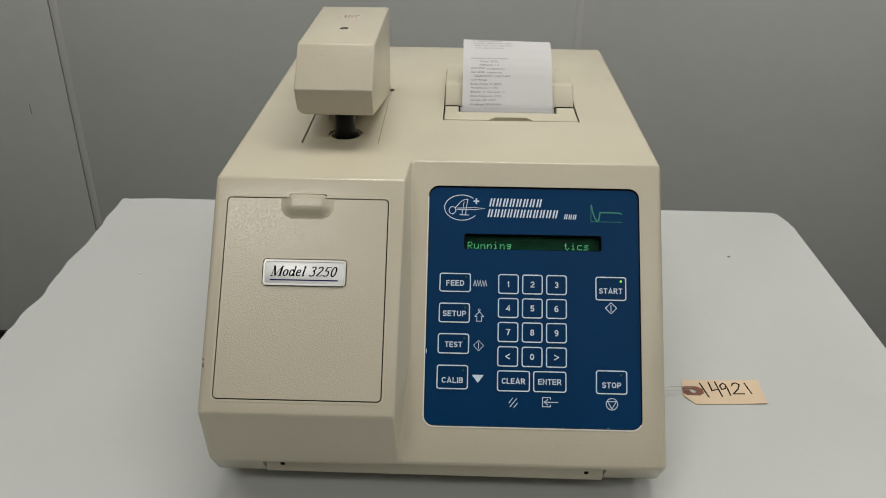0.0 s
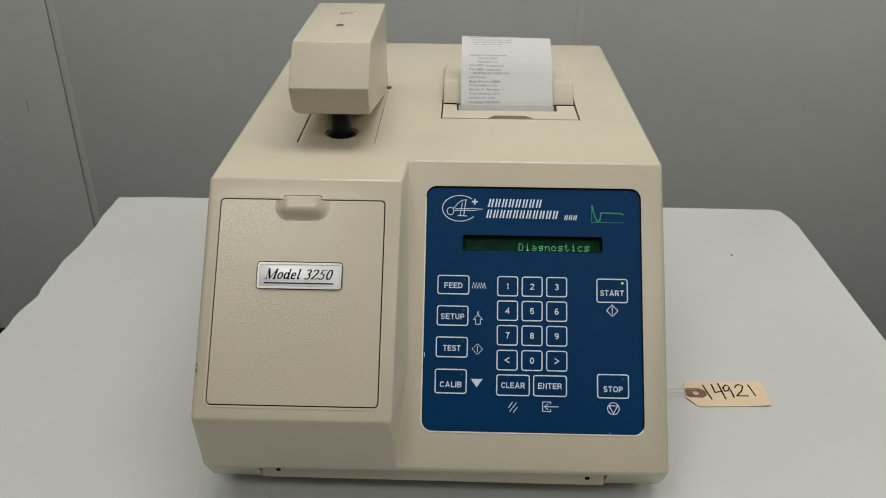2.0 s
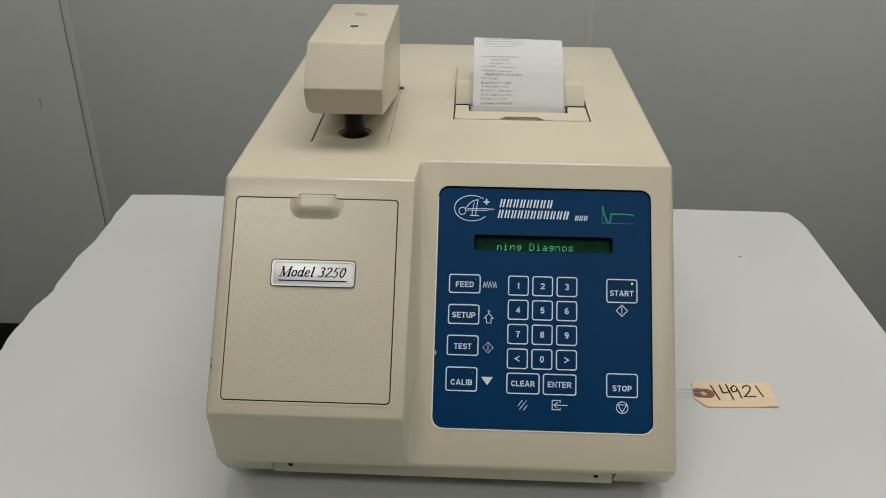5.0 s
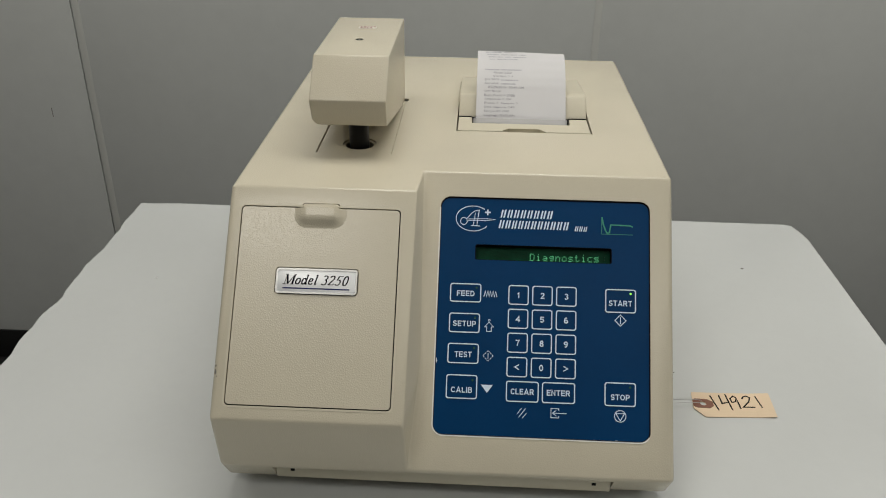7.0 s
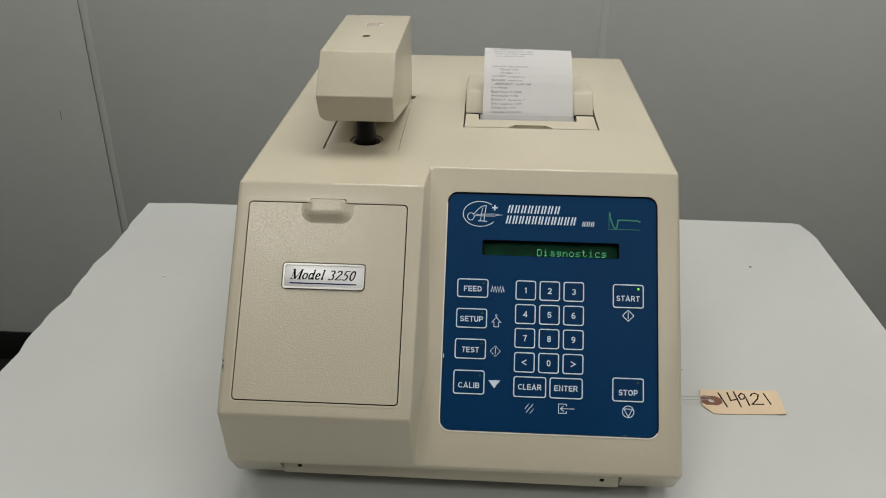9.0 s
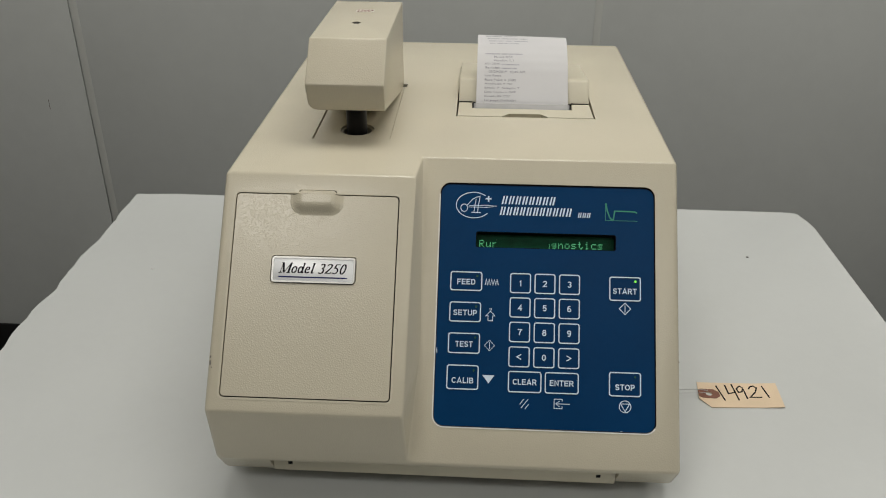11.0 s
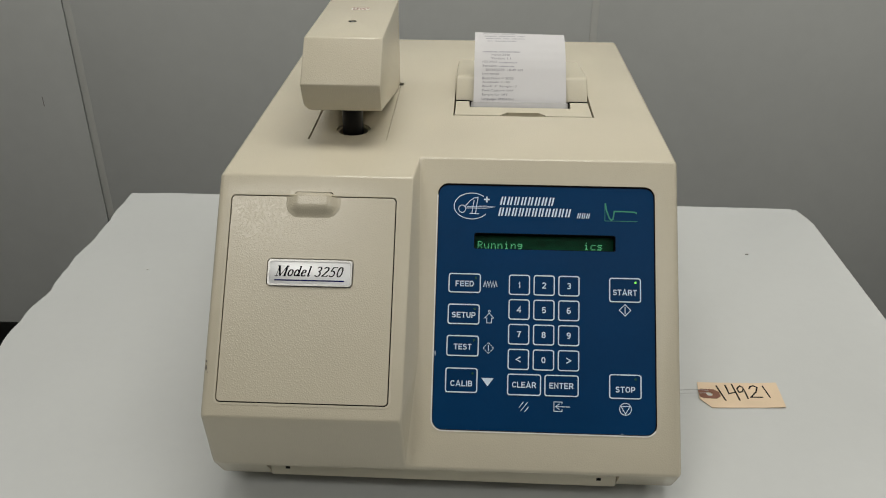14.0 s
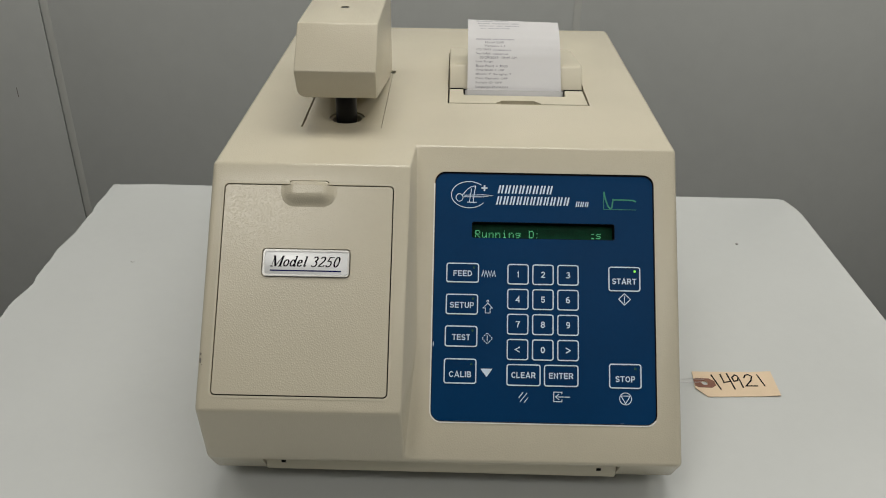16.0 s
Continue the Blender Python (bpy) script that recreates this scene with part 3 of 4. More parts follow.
def key(u0, u1, v0, v1, text, tu, tv, tw, th, led=None):
    k = part("key", outline(round_rect(u0, u1, v0, v1, 0.0016), -0.0010, H1, PANEL), BLUE_KEY, device, "white-framed blue key " + ("" if text in "<>" else text.lower()))
    w = 0.00068
    tw, th = tw * 0.97, th * 0.90
    part("border", ring(round_rect(u0, u1, v0, v1, 0.0016), round_rect(u0 + w, u1 - w, v0 + w, v1 - w, 0.0010), INK0 - 0.0001, INK1, PANEL), WHITE_INK, k)
    if text in "<>":
        d = 0.0013 if text == ">" else -0.0013
        part("legend", stroke([(tu - d, tv + 0.0015), (tu + d, tv), (tu - d, tv - 0.0015)], 0.0006, INK0 - 0.0001, INK1, PANEL), WHITE_INK, k)
    else:
        part("legend", sans_writing(text, tu - tw / 2, tu + tw / 2, tv - th / 2, tv + th / 2, INK0 - 0.0001, INK1, PANEL), WHITE_INK, k)
    if led:
        lit = led[2]
        part("indicator", smooth(disc(led[0], led[1], 0.00068, H1 - 0.0002, INK1 + 0.0003, PANEL, n=14)), LED_ON if lit else LED_OFF, k, "lit green indicator" if lit else "unlit indicator")
    return k


TXT = 0.0038
key(-0.0006, 0.0187, 0.1027, 0.1144, "FEED", 0.0091, 0.1082, 0.0113, TXT, (0.0157, 0.1118, False))
key(-0.0006, 0.0184, 0.0839, 0.0960, "SETUP", 0.0089, 0.0895, 0.0145, TXT, (0.0154, 0.0933, False))
key(-0.0008, 0.0183, 0.0651, 0.0774, "TEST", 0.0088, 0.0707, 0.0108, TXT, (0.0154, 0.0747, False))
key(-0.0010, 0.0180, 0.0439, 0.0584, "CALIB", 0.0085, 0.0493, 0.0133, TXT, (0.0150, 0.0553, False))
key(0.0948, 0.1136, 0.0993, 0.1139, "START", 0.1041, 0.1052, 0.0146, TXT, (0.1103, 0.1112, True))
key(0.0947, 0.1135, 0.0430, 0.0572, "STOP", 0.1041, 0.0484, 0.0117, TXT, (0.1100, 0.0545, False))
for n, text in enumerate("123456789<0>"):
    col, row = n % 3, n // 3
    cu, cv = 0.0417 + 0.01468 * col, 0.1082 - 0.01468 * row
    key(cu - 0.0063, cu + 0.0063, cv - 0.0061, cv + 0.0061, text, cu, cv, 0.0026 if text != "1" else 0.0013, 0.0041 if text not in "<>" else 0.0032)
key(0.0354, 0.0552, 0.0433, 0.0558, "CLEAR", 0.0453, 0.0495, 0.0146, TXT)
key(0.0571, 0.0771, 0.0433, 0.0558, "ENTER", 0.0671, 0.0495, 0.0146, TXT)


def ink(name, bms, label, material=None):
    part(name, join(*bms), material or WHITE_INK, panel, label)


P0, P1 = -0.0010, -0.00075


def line(points, width=0.00045, closed=False):
    return stroke(points, width, P0, P1, PANEL, closed)


# symbols beside the keys
ink("symbol", [line([(0.0204 + 0.0008 * i, 0.1066 + (0.0034 if i % 2 else 0.0)) for i in range(11)], 0.0005)], "white zigzag symbol")
cu, cv = 0.0241, 0.0880
ink("symbol", [line([(cu - 0.0014, cv - 0.0029), (cu - 0.0014, cv), (cu - 0.0027, cv), (cu, cv + 0.0029), (cu + 0.0027, cv), (cu + 0.0014, cv), (cu + 0.0014, cv - 0.0029)], 0.0004, True),
               line([(cu + 0.0006 * math.cos(a), cv + 0.0040 + 0.0006 * math.sin(a)) for a in [i * math.pi / 5 for i in range(10)]], 0.0003, True)], "white upward arrow symbol")
cu, cv = 0.0240, 0.0703
dashes = []
for sx, sy in ((1, 1), (1, -1), (-1, 1), (-1, -1)):
    for f0, f1 in ((0.04, 0.26), (0.38, 0.62), (0.74, 0.96)):
        dashes.append(line([(cu + sx * 0.0031 * (1 - f), cv + sy * 0.0032 * f) for f in (f0, f1)], 0.0004))
ink("symbol", [line([(cu, cv - 0.0018), (cu, cv + 0.0018)], 0.0004)] + dashes, "white broken diamond symbol")
ink("symbol", [outline([(0.0202, 0.0528), (0.0239, 0.0480), (0.0274, 0.0528)], P0, P1, PANEL)], "white filled triangle symbol")
ink("symbol", [line(pts, 0.0004) for pts in ([(0.0426, 0.0364), (0.0451, 0.0397)], [(0.0434, 0.0343), (0.0475, 0.0395)], [(0.0456, 0.0338), (0.0480, 0.0368)])], "three white slashes symbol")
ink("symbol", [line([(0.0675, 0.0360), (0.0675, 0.0348), (0.0628, 0.0348), (0.0628, 0.0402), (0.0675, 0.0402), (0.0675, 0.0390)]),
               line([(0.0638, 0.0375), (0.0722, 0.0375)]), line([(0.0660, 0.0392), (0.0638, 0.0375), (0.0660, 0.0358)])], "white box and arrow symbol")
cu, cv = 0.1042, 0.0947
ink("symbol", [line([(cu - 0.0034, cv), (cu, cv + 0.0034), (cu + 0.0034, cv), (cu, cv - 0.0034)], closed=True), line([(cu, cv - 0.0022), (cu, cv + 0.0022)])], "white diamond symbol")
cu, cv = 0.1042, 0.0372
ink("symbol", [line([(cu + 0.0034 * math.cos(i * math.pi / 12), cv + 0.0034 * math.sin(i * math.pi / 12)) for i in range(24)], closed=True),
               line([(cu - 0.0026, cv + 0.0016), (cu + 0.0026, cv + 0.0016), (cu, cv - 0.0028)], closed=True)], "white circled triangle symbol")
# maker's emblem and name, as plain shapes
ell = [(0.0122 + 0.0107 * math.cos(a), 0.1556 + 0.0080 * math.sin(a)) for a in [radians(48 + i * 275 / 40) for i in range(41)]]
ink("emblem", [line(ell, 0.00045), line(arc(0.0064, 0.1538, 0.0021, 0.0023, 0, 345, 14), 0.00042, True), line([(0.0080, 0.1552), (0.0094, 0.1568), (0.0112, 0.1590), (0.0135, 0.1606), (0.0159, 0.1610), (0.0152, 0.1566), (0.0146, 0.1513)], 0.00045),
               line([(0.0136, 0.1594), (0.0130, 0.1560), (0.0124, 0.1513)], 0.0004), line([(0.0109, 0.1511), (0.0167, 0.1509)], 0.0005),
               line([(0.0093, 0.1552), (0.0205, 0.1557), (0.0262, 0.1553), (0.0205, 0.1544), (0.0088, 0.1543)], 0.00038),
               line([(0.0194, 0.1598), (0.0230, 0.1598)], 0.0009), line([(0.0212, 0.1580), (0.0212, 0.1616)], 0.00092)], "white line emblem of plain shapes")


def word(u0, u1, v0, v1, count):
    """A word of the name as plain slanted blocks."""
    w, lean = (u1 - u0) / count, 0.22 * (v1 - v0)
    for i in range(count):
        bars = [(u0 + (i + f) * w, u0 + (i + f + 0.24) * w) for f in (0.04, 0.48)]
        part("name_block", join(*[outline([(a, v0), (b, v0), (b + lean, v1), (a + lean, v1)], P0, P1, PANEL) for a, b in bars]), WHITE_INK, panel, "plain white slanted bars")


word(0.0290, 0.0622, 0.1567, 0.1618, 8)
word(0.0280, 0.0722, 0.1499, 0.1550, 11)
word(0.0755, 0.0836, 0.1494, 0.1525, 3)
# worn white nicks along the film's edge
for u, v, a, b in ((-0.0074, 0.0665, 0.0003, 0.0016), (0.1020, 0.0230, 0.0007, 0.00012)):
    part("nick", disc(u, v, a, -0.0012, -0.00078, PANEL, n=7, ry=b), WHITE_INK, panel, "small worn white nick")
# green curve emblem
ink("curve_emblem", [line([(0.0924, 0.1590), (0.0924, 0.1482), (0.1118, 0.1482)], 0.0003),
                     line([(0.0926, 0.1590), (0.0934, 0.1545), (0.0950, 0.1500), (0.0962, 0.1487), (0.0972, 0.1492), (0.0976, 0.1515), (0.0980, 0.1541), (0.1040, 0.1541), (0.1100, 0.1539), (0.1116, 0.1532)], 0.0008)],
    "thin green curve emblem", GREEN_INK)

# ---- display ----
DEPTH = -0.0070
display = part("display", smooth(box(0.0122, 0.1008, 0.1272, 0.1418, DEPTH - 0.003, DEPTH, m=PANEL)), VFD, device, "dark green fluorescent text display")
part("surround", ring(round_rect(0.0128, 0.1001, 0.1278, 0.1412, 0.0012), round_rect(0.0144, 0.0985, 0.1298, 0.1390, 0.0014), DEPTH + 0.0001, -0.0011, PANEL), BLACK, display, "black display surround")
GLYPHS = {"R": "1111010001100011111010100100101000 1".replace(" ", ""), "u": "00000000001000110001100011001101101", "n": "00000000001011011001100011000110001",
          "i": "00100000000110000100001000010001110", "g": "00000000000111110001011110000101110", "D": "11110100011000110001100011000111110",
          "a": "00000000000111000001011111000101111", "o": "00000000000111010001100011000101110", "s": "00000000000111110000011100000111110",
          "t": "01000010001110001000010000100100110", "c": "00000000000111110000100001000001111"}
U0, PITCH, V0, DOT = 0.0164, 0.00402, 0.13065, 0.00066
for n, ch in enumerate("Running Diagnostics"):
    if ch == " ":
        continue
    dots = []
    for i, bit in enumerate(GLYPHS[ch]):
        if bit == "1":
            du, dv = U0 + n * PITCH + (i % 5) * 0.00060, V0 + 0.00003 * n + (6 - i // 5) * DOT
            dots.append(outline([(du, dv), (du + 0.00040, dv), (du + 0.00040, dv + 0.00050), (du, dv + 0.00050)], DEPTH - 0.0002, DEPTH + 0.0002, PANEL))
    part("character", join(*dots), VFD_ON, display, "lit green display character")
# glass-coloured strips cover characters that always glow, so they look unlit
dark_bands = []
for first in (12, -8):
    u = U0 - 0.0005 + first * PITCH
    dark_bands.append(part("mask_strip", outline([(u, 0.1293), (u + 8 * PITCH, 0.1293), (u + 8 * PITCH, 0.1362), (u, 0.1362)], DEPTH + 0.0004, DEPTH + 0.0007, PANEL), VFD, display, "dark strip hiding lit characters, for the unlit span that sweeps across the display"))


# ---- the operating head ----
def build_head():
    profile = [(0.1330, 0.1918), (0.2480, 0.1690), (0.2480, 0.162), (0.2580, 0.162), (0.2580, 0.2330), (0.1510, 0.2328), (0.1283, 0.2095)]
    bm = bmesh.new()
    sides = [[bm.verts.new((x, y, z)) for y, z in profile] for x in (-0.0942, -0.0450)]
    sides[0][0].co.x = -0.0936
    sides[0][1].co.x = -0.0940
    bm.faces.new(sides[0])
    bm.faces.new(sides[1][::-1])
    n = len(profile)
    for i in range(n):
        bm.faces.new((sides[0][i], sides[1][i], sides[1][(i + 1) % n], sides[0][(i + 1) % n]))
    bmesh.ops.recalc_face_normals(bm, faces=bm.faces)
    low_edge = [e for e in bm.edges if set(e.verts) == {sides[0][0], sides[0][1]}]
    bmesh.ops.bevel(bm, geom=low_edge, offset=0.0052, segments=5, profile=0.5, affect="EDGES")
    bmesh.ops.bevel(bm, geom=[e for e in bm.edges if e.calc_face_angle(0) > 0.4], offset=0.0019, segments=4, profile=0.5, affect="EDGES", clamp_overlap=True)
    bm = carve(bm, [disc(-0.0697, 0.1918, 0.0029, 0.2250, 0.24, n=20)])
    head = part("operating_head", smooth(bm, 0.5), BEIGE, device, "beige operating head over the sample well")
    # black disc fills the hole almost to the top, as its shade
    part("screw_hole_shade", disc(-0.0697, 0.1918, 0.00285, 0.2245, 0.2325, n=20), BLACK, head, "black disc for the shade in the screw hole")
    part("screw", join(box(-0.0708, -0.0686, 0.1914, 0.1922, 0.2300, 0.2327), box(-0.0700, -0.0694, 0.1908, 0.1932, 0.2300, 0.23265)), STEEL, head, "recessed steel screw")
    part("sticker", outline(round_rect(-0.0748, -0.0622, 0.2225, 0.2300, 0.0022), 0.2326, 0.23310, bevel=0.0001), STICKER, head, "small worn silver sticker")
    rnd = random.Random(9)
    marks = []
    for i in range(4):
        u = -0.0738
        while u < -0.0640:
            w = rnd.uniform(0.0007, 0.0019)
            v = 0.2236 + 0.0017 * i + rnd.uniform(-0.0002, 0.0002)
            marks.append(outline([(u, v), (u + w, v), (u + w, v + 0.0008), (u, v + 0.0008)], 0.2330, 0.23325))
            u += w + rnd.uniform(0.0006, 0.0016)
    part("print_bar", join(*marks), STICKER_INK, head, "worn reddish print bars")
    rod = disc(-0.0672, 0.1570, 0.0068, 0.150, 0.200, n=32, bevel=0.0008)
    part("rod", smooth(rod), RUBBER, device, "glossy black plunger rod")
    part("well_collar", smooth(ring([(-0.0670 + 0.0112 * math.cos(i * math.pi / 20), 0.1570 + 0.0112 * math.sin(i * math.pi / 20)) for i in range(40)],
                                    [(-0.0670 + 0.0094 * math.cos(i * math.pi / 20), 0.1570 + 0.0094 * math.sin(i * math.pi / 20)) for i in range(40)], -0.02, -0.0012, TOP)), BEIGE_SMOOTH, device)


build_head()


# ---- the printer ----
def build_printer():
    frame_pts = [(-0.0014, 0.1874), (0.0306, 0.1874), (0.0345, 0.1932), (0.0572, 0.1932), (0.0611, 0.1874), (0.0930, 0.1874), (0.0926, 0.2150), (0.0797, 0.2150),
                 (0.0797, 0.2022), (0.0085, 0.2022), (0.0085, 0.2150), (-0.0010, 0.2150)]
    cover = part("printer_frame", smooth(outline(frame_pts, -0.0085, 0.0003, TOP, bevel=0.0004), 0.4), BEIGE_SMOOTH, device, "beige printer frame flush in the top")
    part("finger_lip", smooth(outline([(0.0308, 0.1868), (0.0610, 0.1868), (0.0590, 0.1915), (0.0565, 0.1926), (0.0352, 0.1926), (0.0327, 0.1915)], -0.006, -0.0034, TOP, bevel=0.0012)), BEIGE_SMOOTH, cover)
    bm = bmesh.new()
    prof = [(0.2172, 0.160), (0.2180, 0.1712), (0.2300, 0.1842), (0.2335, 0.1850), (0.2985, 0.1772), (0.2990, 0.160)]
    sides = [[bm.verts.new((x, y, z)) for y, z in prof] for x in (-0.0014, 0.0928)]
    bm.faces.new(sides[0])
    bm.faces.new(sides[1][::-1])
    for i in range(6):
        bm.faces.new((sides[0][i], sides[1][i], sides[1][(i + 1) % 6], sides[0][(i + 1) % 6]))
    bmesh.ops.recalc_face_normals(bm, faces=bm.faces)
    bmesh.ops.bevel(bm, geom=[e for e in bm.edges if e.calc_face_angle(0) > 0.1], offset=0.0012, segments=3, profile=0.5, affect="EDGES", clamp_overlap=True)
    part("paper_cover", smooth(bm, 0.4), BEIGE_SMOOTH, device, "beige raised paper cover")
    # added black plate, makes the gaps round the frame read as shaded
    part("pocket_shade", box(-0.0020, 0.0935, 0.1867, 0.216, -0.0118, -0.0088, m=TOP), BLACK, device, "black plate for the shade at the bottom of the pocket")
    # black strips added to darken the slot behind the frame
    part("slot_shade", join(box(-0.0010, 0.0085, 0.2156, 0.2166, 0.160, 0.1718), box(0.0797, 0.0924, 0.2156, 0.2166, 0.160, 0.1718), box(0.0087, 0.0795, 0.2156, 0.2166, 0.160, 0.1712)),
         BLACK, device, "black strips for the shade in the paper slot")
    teeth = [(0.0096 + 0.0010 * i, 0.0062 if i % 2 else 0.0057) for i in range(69)]
    bar = outline([(0.0096, -0.004), *teeth, (0.0776, -0.004)], 0.0, 0.0006, Matrix.Translation((0, 0.2028, 0.1690)) @ pose(0, 0, 0, 62, 0, 0))
    part("tear_bar", bar, CUTTER, device, "grey plastic tear bar")


build_printer()

# ---- the printout ----
PATH = [(0.2062, 0.1610), (0.2078, 0.1680), (0.2128, 0.1745), (0.2215, 0.1838), (0.2290, 0.1918), (0.2350, 0.1968), (0.2410, 0.2006), (0.2490, 0.2045), (0.2615, 0.2090)]
LENGTHS = [0.0]
for (ya, za), (yb, zb) in zip(PATH, PATH[1:]):
    LENGTHS.append(LENGTHS[-1] + math.hypot(yb - ya, zb - za))


def on_paper(u, s, h=0.0):
    """A place on the curled strip: u across, s along it, h off its face."""
    y, z = np.interp(s, LENGTHS, [p[0] for p in PATH]), np.interp(s, LENGTHS, [p[1] for p in PATH])
    y2, z2 = np.interp(s + 0.002, LENGTHS, [p[0] for p in PATH]), np.interp(s + 0.002, LENGTHS, [p[1] for p in PATH])
    d = Vector((y2 - y, z2 - z))
    d = d.normalized() if d.length > 1e-6 else Vector((0.93, 0.36))
    return Vector((u, y - d.y * h, z + d.x * h))


def bend(bm):
    for v in bm.verts:
        v.co = on_paper(*v.co)
    return bm


def build_printout():
    sheet = thing("printout", 0.0447, 0.211, 0.171, "white thermal paper printout curling out of the printer", "paper")
    bm = bmesh.new()
    n, cols = 40, 8
    S = LENGTHS[-1]
    for side, h in ((0, 0.0), (1, -0.00012)):
        grid = [[bm.verts.new(on_paper(0.0113 + 0.0657 * j / cols, S * i / n - 0.0022 * (j / cols) * (i / n) ** 2, h)) for j in range(cols + 1)] for i in range(n + 1)]
        for i in range(n):
            for j in range(cols):
                q = (grid[i][j], grid[i][j + 1], grid[i + 1][j + 1], grid[i + 1][j])
                bm.faces.new(q if side == 0 else q[::-1])
    part("paper", smooth(bm), PAPER, sheet)
    return sheet


printout = build_printout()
S0 = LENGTHS[-1]


def printed(text, u0, s, width, height=0.0019):
    part("print_line", bend(lettering(text, u0, u0 + width, s, s + height, 0.00008, 0.00012)), PAPER_INK, printout)


def printed_bars(u0, s, words, height=0.0011):
    bms, u = [], u0
    for w in words:
        bms.append(outline([(u, s), (u + w, s), (u + w, s + height), (u, s + height)], 0.00008, 0.00012))
        u += w + 0.0014
    part("print_bar", bend(join(*bms)), PALE_INK, printout)


C = 0.00132   # one character's width
LINES = [("bars", 0, (0.0105, 0.0155)), ("Model 3250", 5, None), ("Version 1.1", 4.5, None), ("(C) 2005", 0, (0.0130,)), ("Serial#:", 0, (0.0110,)), ("05/29/2019  10:49 AM", 2, None),
         ("Low Range", 0, None), ("Buzz Point = 3000", 0, None), ("Amplitude = 100", 0, None), ("Block: 7  Sample: 7", 0, None), ("Data Capture: OFF", 0, None),
         ("Sample ID: OFF", 0, None), ("Language: ENGLISH", 0, None)]
for n, (text, indent, bars) in enumerate(LINES):
    s, u = 0.0334 - 0.00325 * (n - 6), 0.0171 + indent * C
    if text == "bars":
        printed_bars(u, s, bars)
        continue
    printed(text, u, s, len(text) * C)
    if bars:
        printed_bars(u + (len(text) + 1) * C, s, bars)
for n, words in enumerate(((0.012, 0.010), (0.009, 0.012, 0.006), (0.011, 0.005, 0.010), (0.004, 0.016))):
    printed_bars(0.0174 + 0.001 * n, S0 - 0.0024 - 0.0030 * n, words, 0.0009)
printed_bars(0.0171, 0.0094, (0.0115, 0.006), 0.0013)


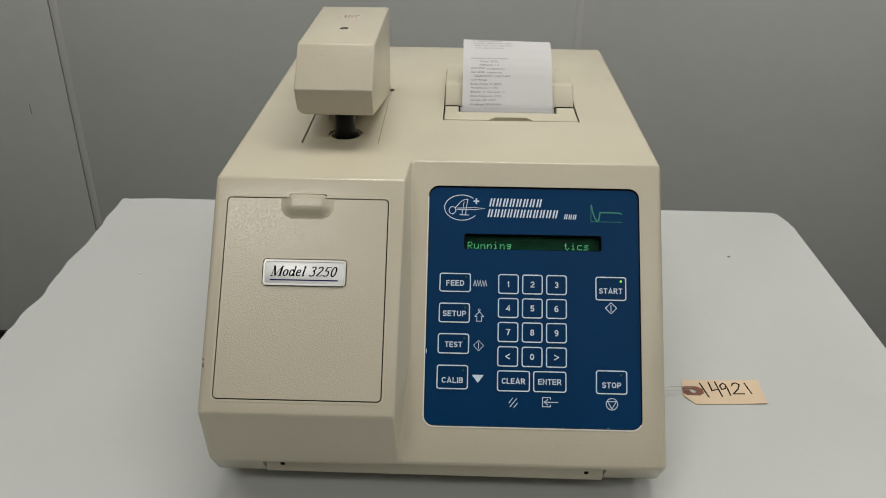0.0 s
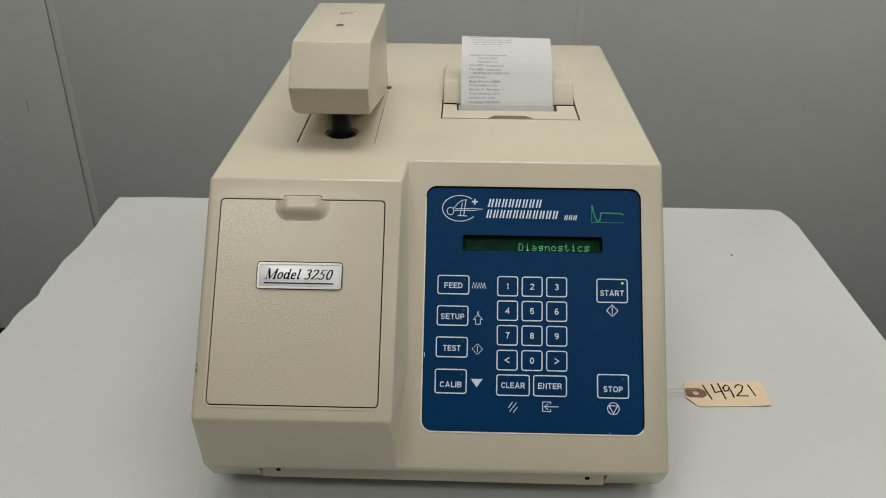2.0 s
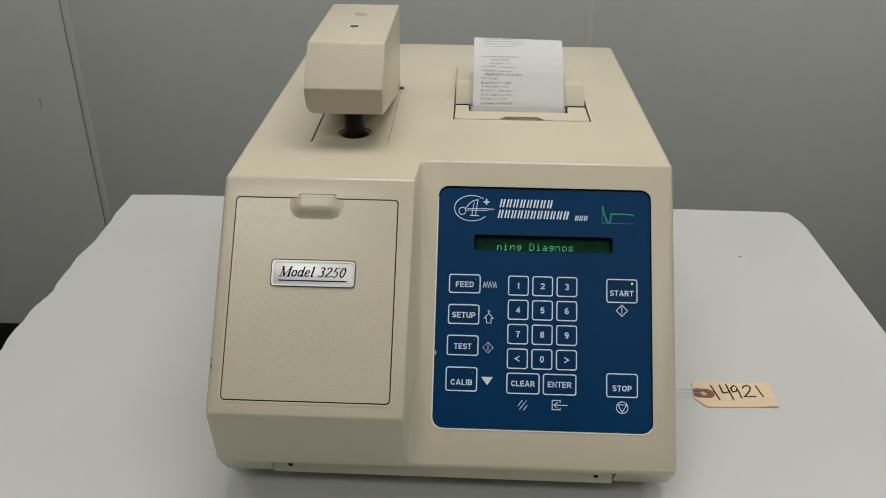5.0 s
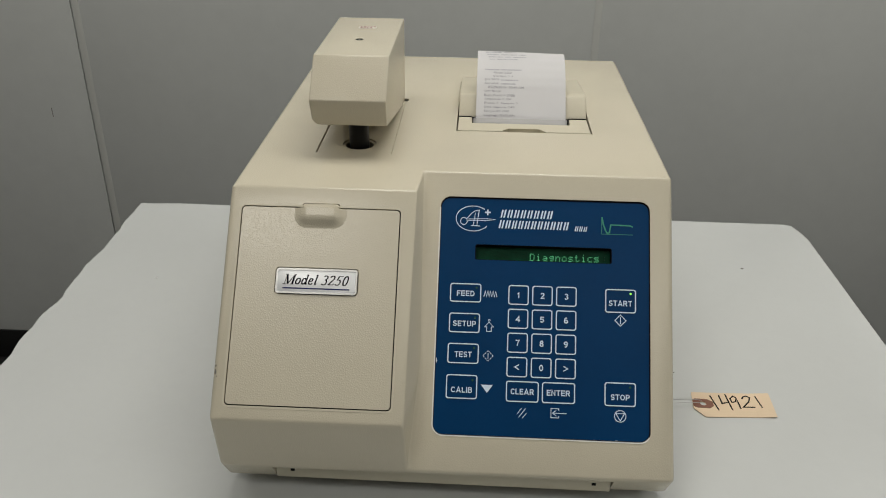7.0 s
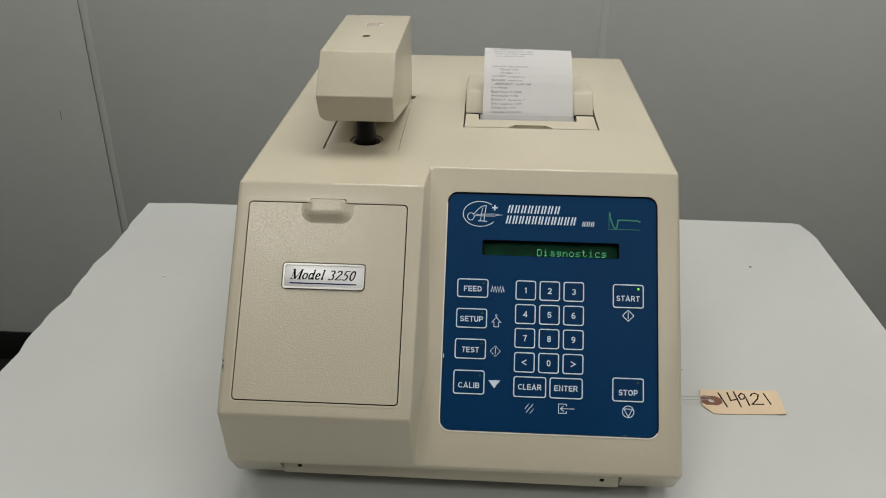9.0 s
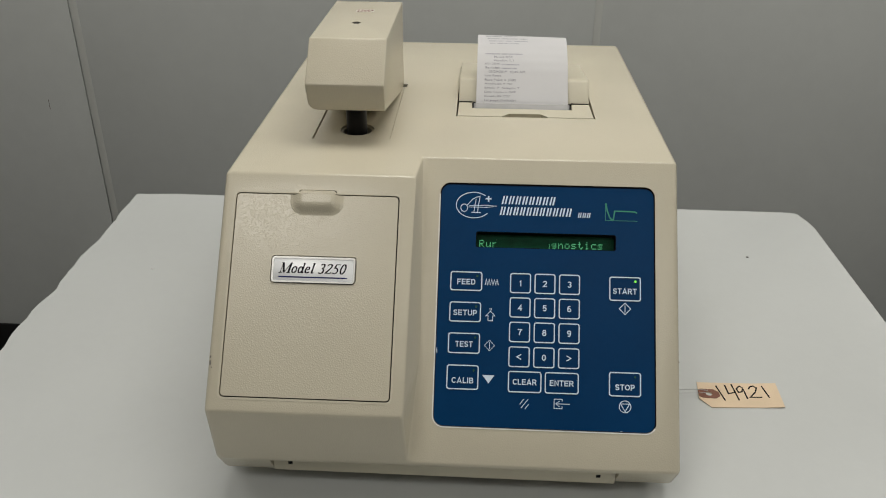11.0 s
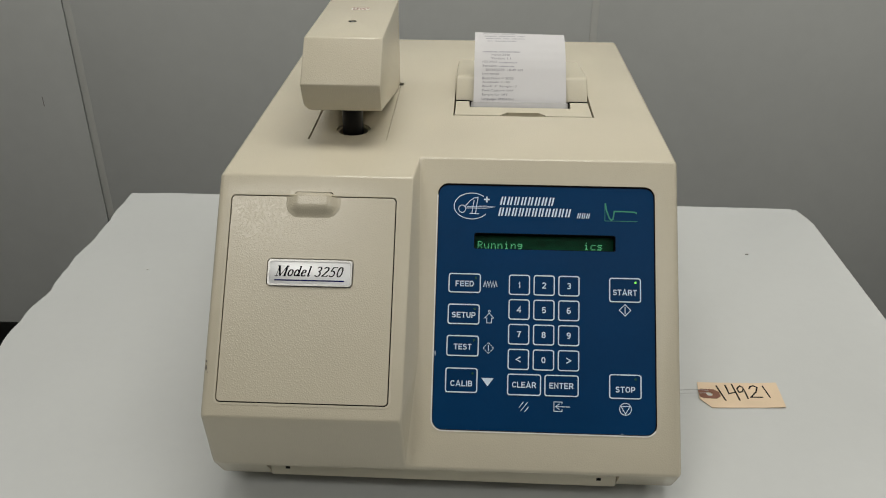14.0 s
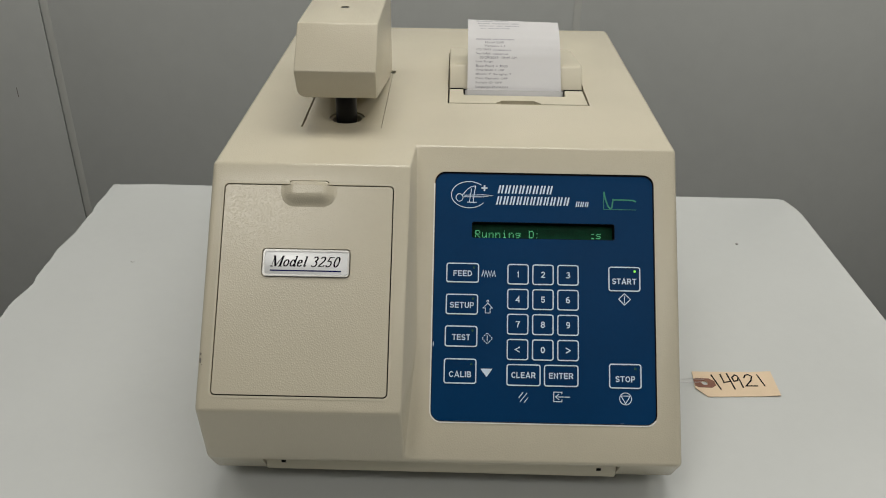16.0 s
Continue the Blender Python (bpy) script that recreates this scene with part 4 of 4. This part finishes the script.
# ---- the tag ----
def build_tag():
    tag = thing("paper_tag", 0.203, 0.113, TZ, "manila paper tag with handwritten number lying on the table", "tag")
    pts = [(0.1765, 0.1265), (0.1744, 0.1080), (0.1812, 0.0987), (0.2319, 0.1010), (0.2329, 0.1279)]
    lift = lambda x, y: TZ + 0.0003 + 1.5 * max(0.0, 0.189 - x) ** 2 + 0.5 * max(0.0, x - 0.2186) ** 2 * 8

    def laid(bm):
        for v in bm.verts:
            v.co.z += lift(v.co.x, v.co.y)
        return bm

    hole = disc(0.1825, 0.1136, 0.0021, -0.01, 0.01, n=20)
    card = outline(pts, 0.0, 0.0004)
    bmesh.ops.bisect_plane(card, geom=card.verts[:] + card.edges[:] + card.faces[:], plane_co=(0.190, 0, 0), plane_no=(1, 0, 0))
    bmesh.ops.bisect_plane(card, geom=card.verts[:] + card.edges[:] + card.faces[:], plane_co=(0.2186, 0, 0), plane_no=(1, 0, 0))
    part("card", laid(carve(card, [hole])), MANILA, tag)
    patch = [(0.1754, 0.1174), (0.1750, 0.1103), (0.1774, 0.1086), (0.1865, 0.1086), (0.1899, 0.1113), (0.1899, 0.1159), (0.1865, 0.1187), (0.1774, 0.1189)]
    part("reinforcement", laid(carve(outline(patch, 0.0004, 0.0006), [disc(0.1825, 0.1136, 0.0023, -0.01, 0.01, n=20)])), REINFORCE, tag, "brown reinforcement patch round the hole")
    digits = [[[(0.1899, 0.1227), (0.1928, 0.1061)]], [[(0.1965, 0.1236), (0.1969, 0.1140), (0.2014, 0.1155)], [(0.2014, 0.1248), (0.2027, 0.1067)]],
              [[(0.2085, 0.1214), (0.2067, 0.1230), (0.2039, 0.1198), (0.2044, 0.1156), (0.2072, 0.1167), (0.2085, 0.1210), (0.2088, 0.1158), (0.2090, 0.1087)]],
              [[(0.2124, 0.1198), (0.2141, 0.1227), (0.2165, 0.1237), (0.2186, 0.1218), (0.2165, 0.1167), (0.2115, 0.1107), (0.2198, 0.1110)]], [[(0.2227, 0.1239), (0.2247, 0.1105)]]]
    for strokes in digits:
        bms = []
        for st in strokes:
            bms.append(stroke([(x - 0.0005, y + 0.0006) for x, y in st], 0.00105, 0.0004, 0.0006))
        part("written_digit", laid(join(*bms)), PEN, tag, "handwritten black digit")
    for k, (y0, y1, r) in enumerate(((0.1040, 0.1143, 0.00028), (0.1012, 0.1128, 0.0002))):
        bm = bmesh.new()
        rings = []
        for i in range(25):
            f = i / 24
            x, y = 0.1345 + 0.0470 * f, y0 + (y1 - y0) * f + 0.0005 * math.sin(9 * f + 2 * k)
            z = 0.0028 - 0.0063 * f + 0.0012 * math.sin(math.pi * f) * (1 - 2 * k)
            rings.append([bm.verts.new((x, y + r * math.cos(a), z + r * math.sin(a))) for a in (0, 1.57, 3.14, 4.71)])
        for a, b in zip(rings, rings[1:]):
            for j in range(4):
                bm.faces.new((a[j], a[(j + 1) % 4], b[(j + 1) % 4], b[j]))
        bmesh.ops.recalc_face_normals(bm, faces=bm.faces)
        part("wire", bm, WIRE, tag, "thin tie wire")


build_tag()


# ---- what moves: the dark strips masking the display's lit characters, swept by its refresh ----
def motions():
    # seconds, and the first character of the lit band
    spans = ((0.0, 15.0), (0.5, 0.2), (1.0, 5.6), (1.45, 5.4), (2.0, 8.0), (2.5, 14.4), (3.0, 0.2), (3.5, 6.0), (4.0, 11.5), (4.2, 17.9),
             (6.5, 0.3), (7.0, 7.7), (7.5, 13.0), (8.0, 18.9), (8.5, 2.2), (9.0, 8.0), (9.2, 14.0),
             (11.5, 15.6), (12.0, 1.0), (12.1, 5.0), (12.5, 18.0), (13.0, 4.0), (13.5, 10.0), (14.0, 15.8), (14.5, 1.0), (15.0, 6.5), (15.5, 12.0), (16.0, 17.4))
    rows = []
    for f in range(0, 481):
        t = f / FPS
        start, s0 = [s for s in spans if s[0] <= t + 0.051][-1] if f else spans[0]
        s = (s0 - 68.5 * (t - start) + 11) % 20 - 11
        shift = PITCH * s * K
        rows.append((t, pose(shift, 0, 0)))
    for band in dark_bands:
        walk(band, rows)


motions()
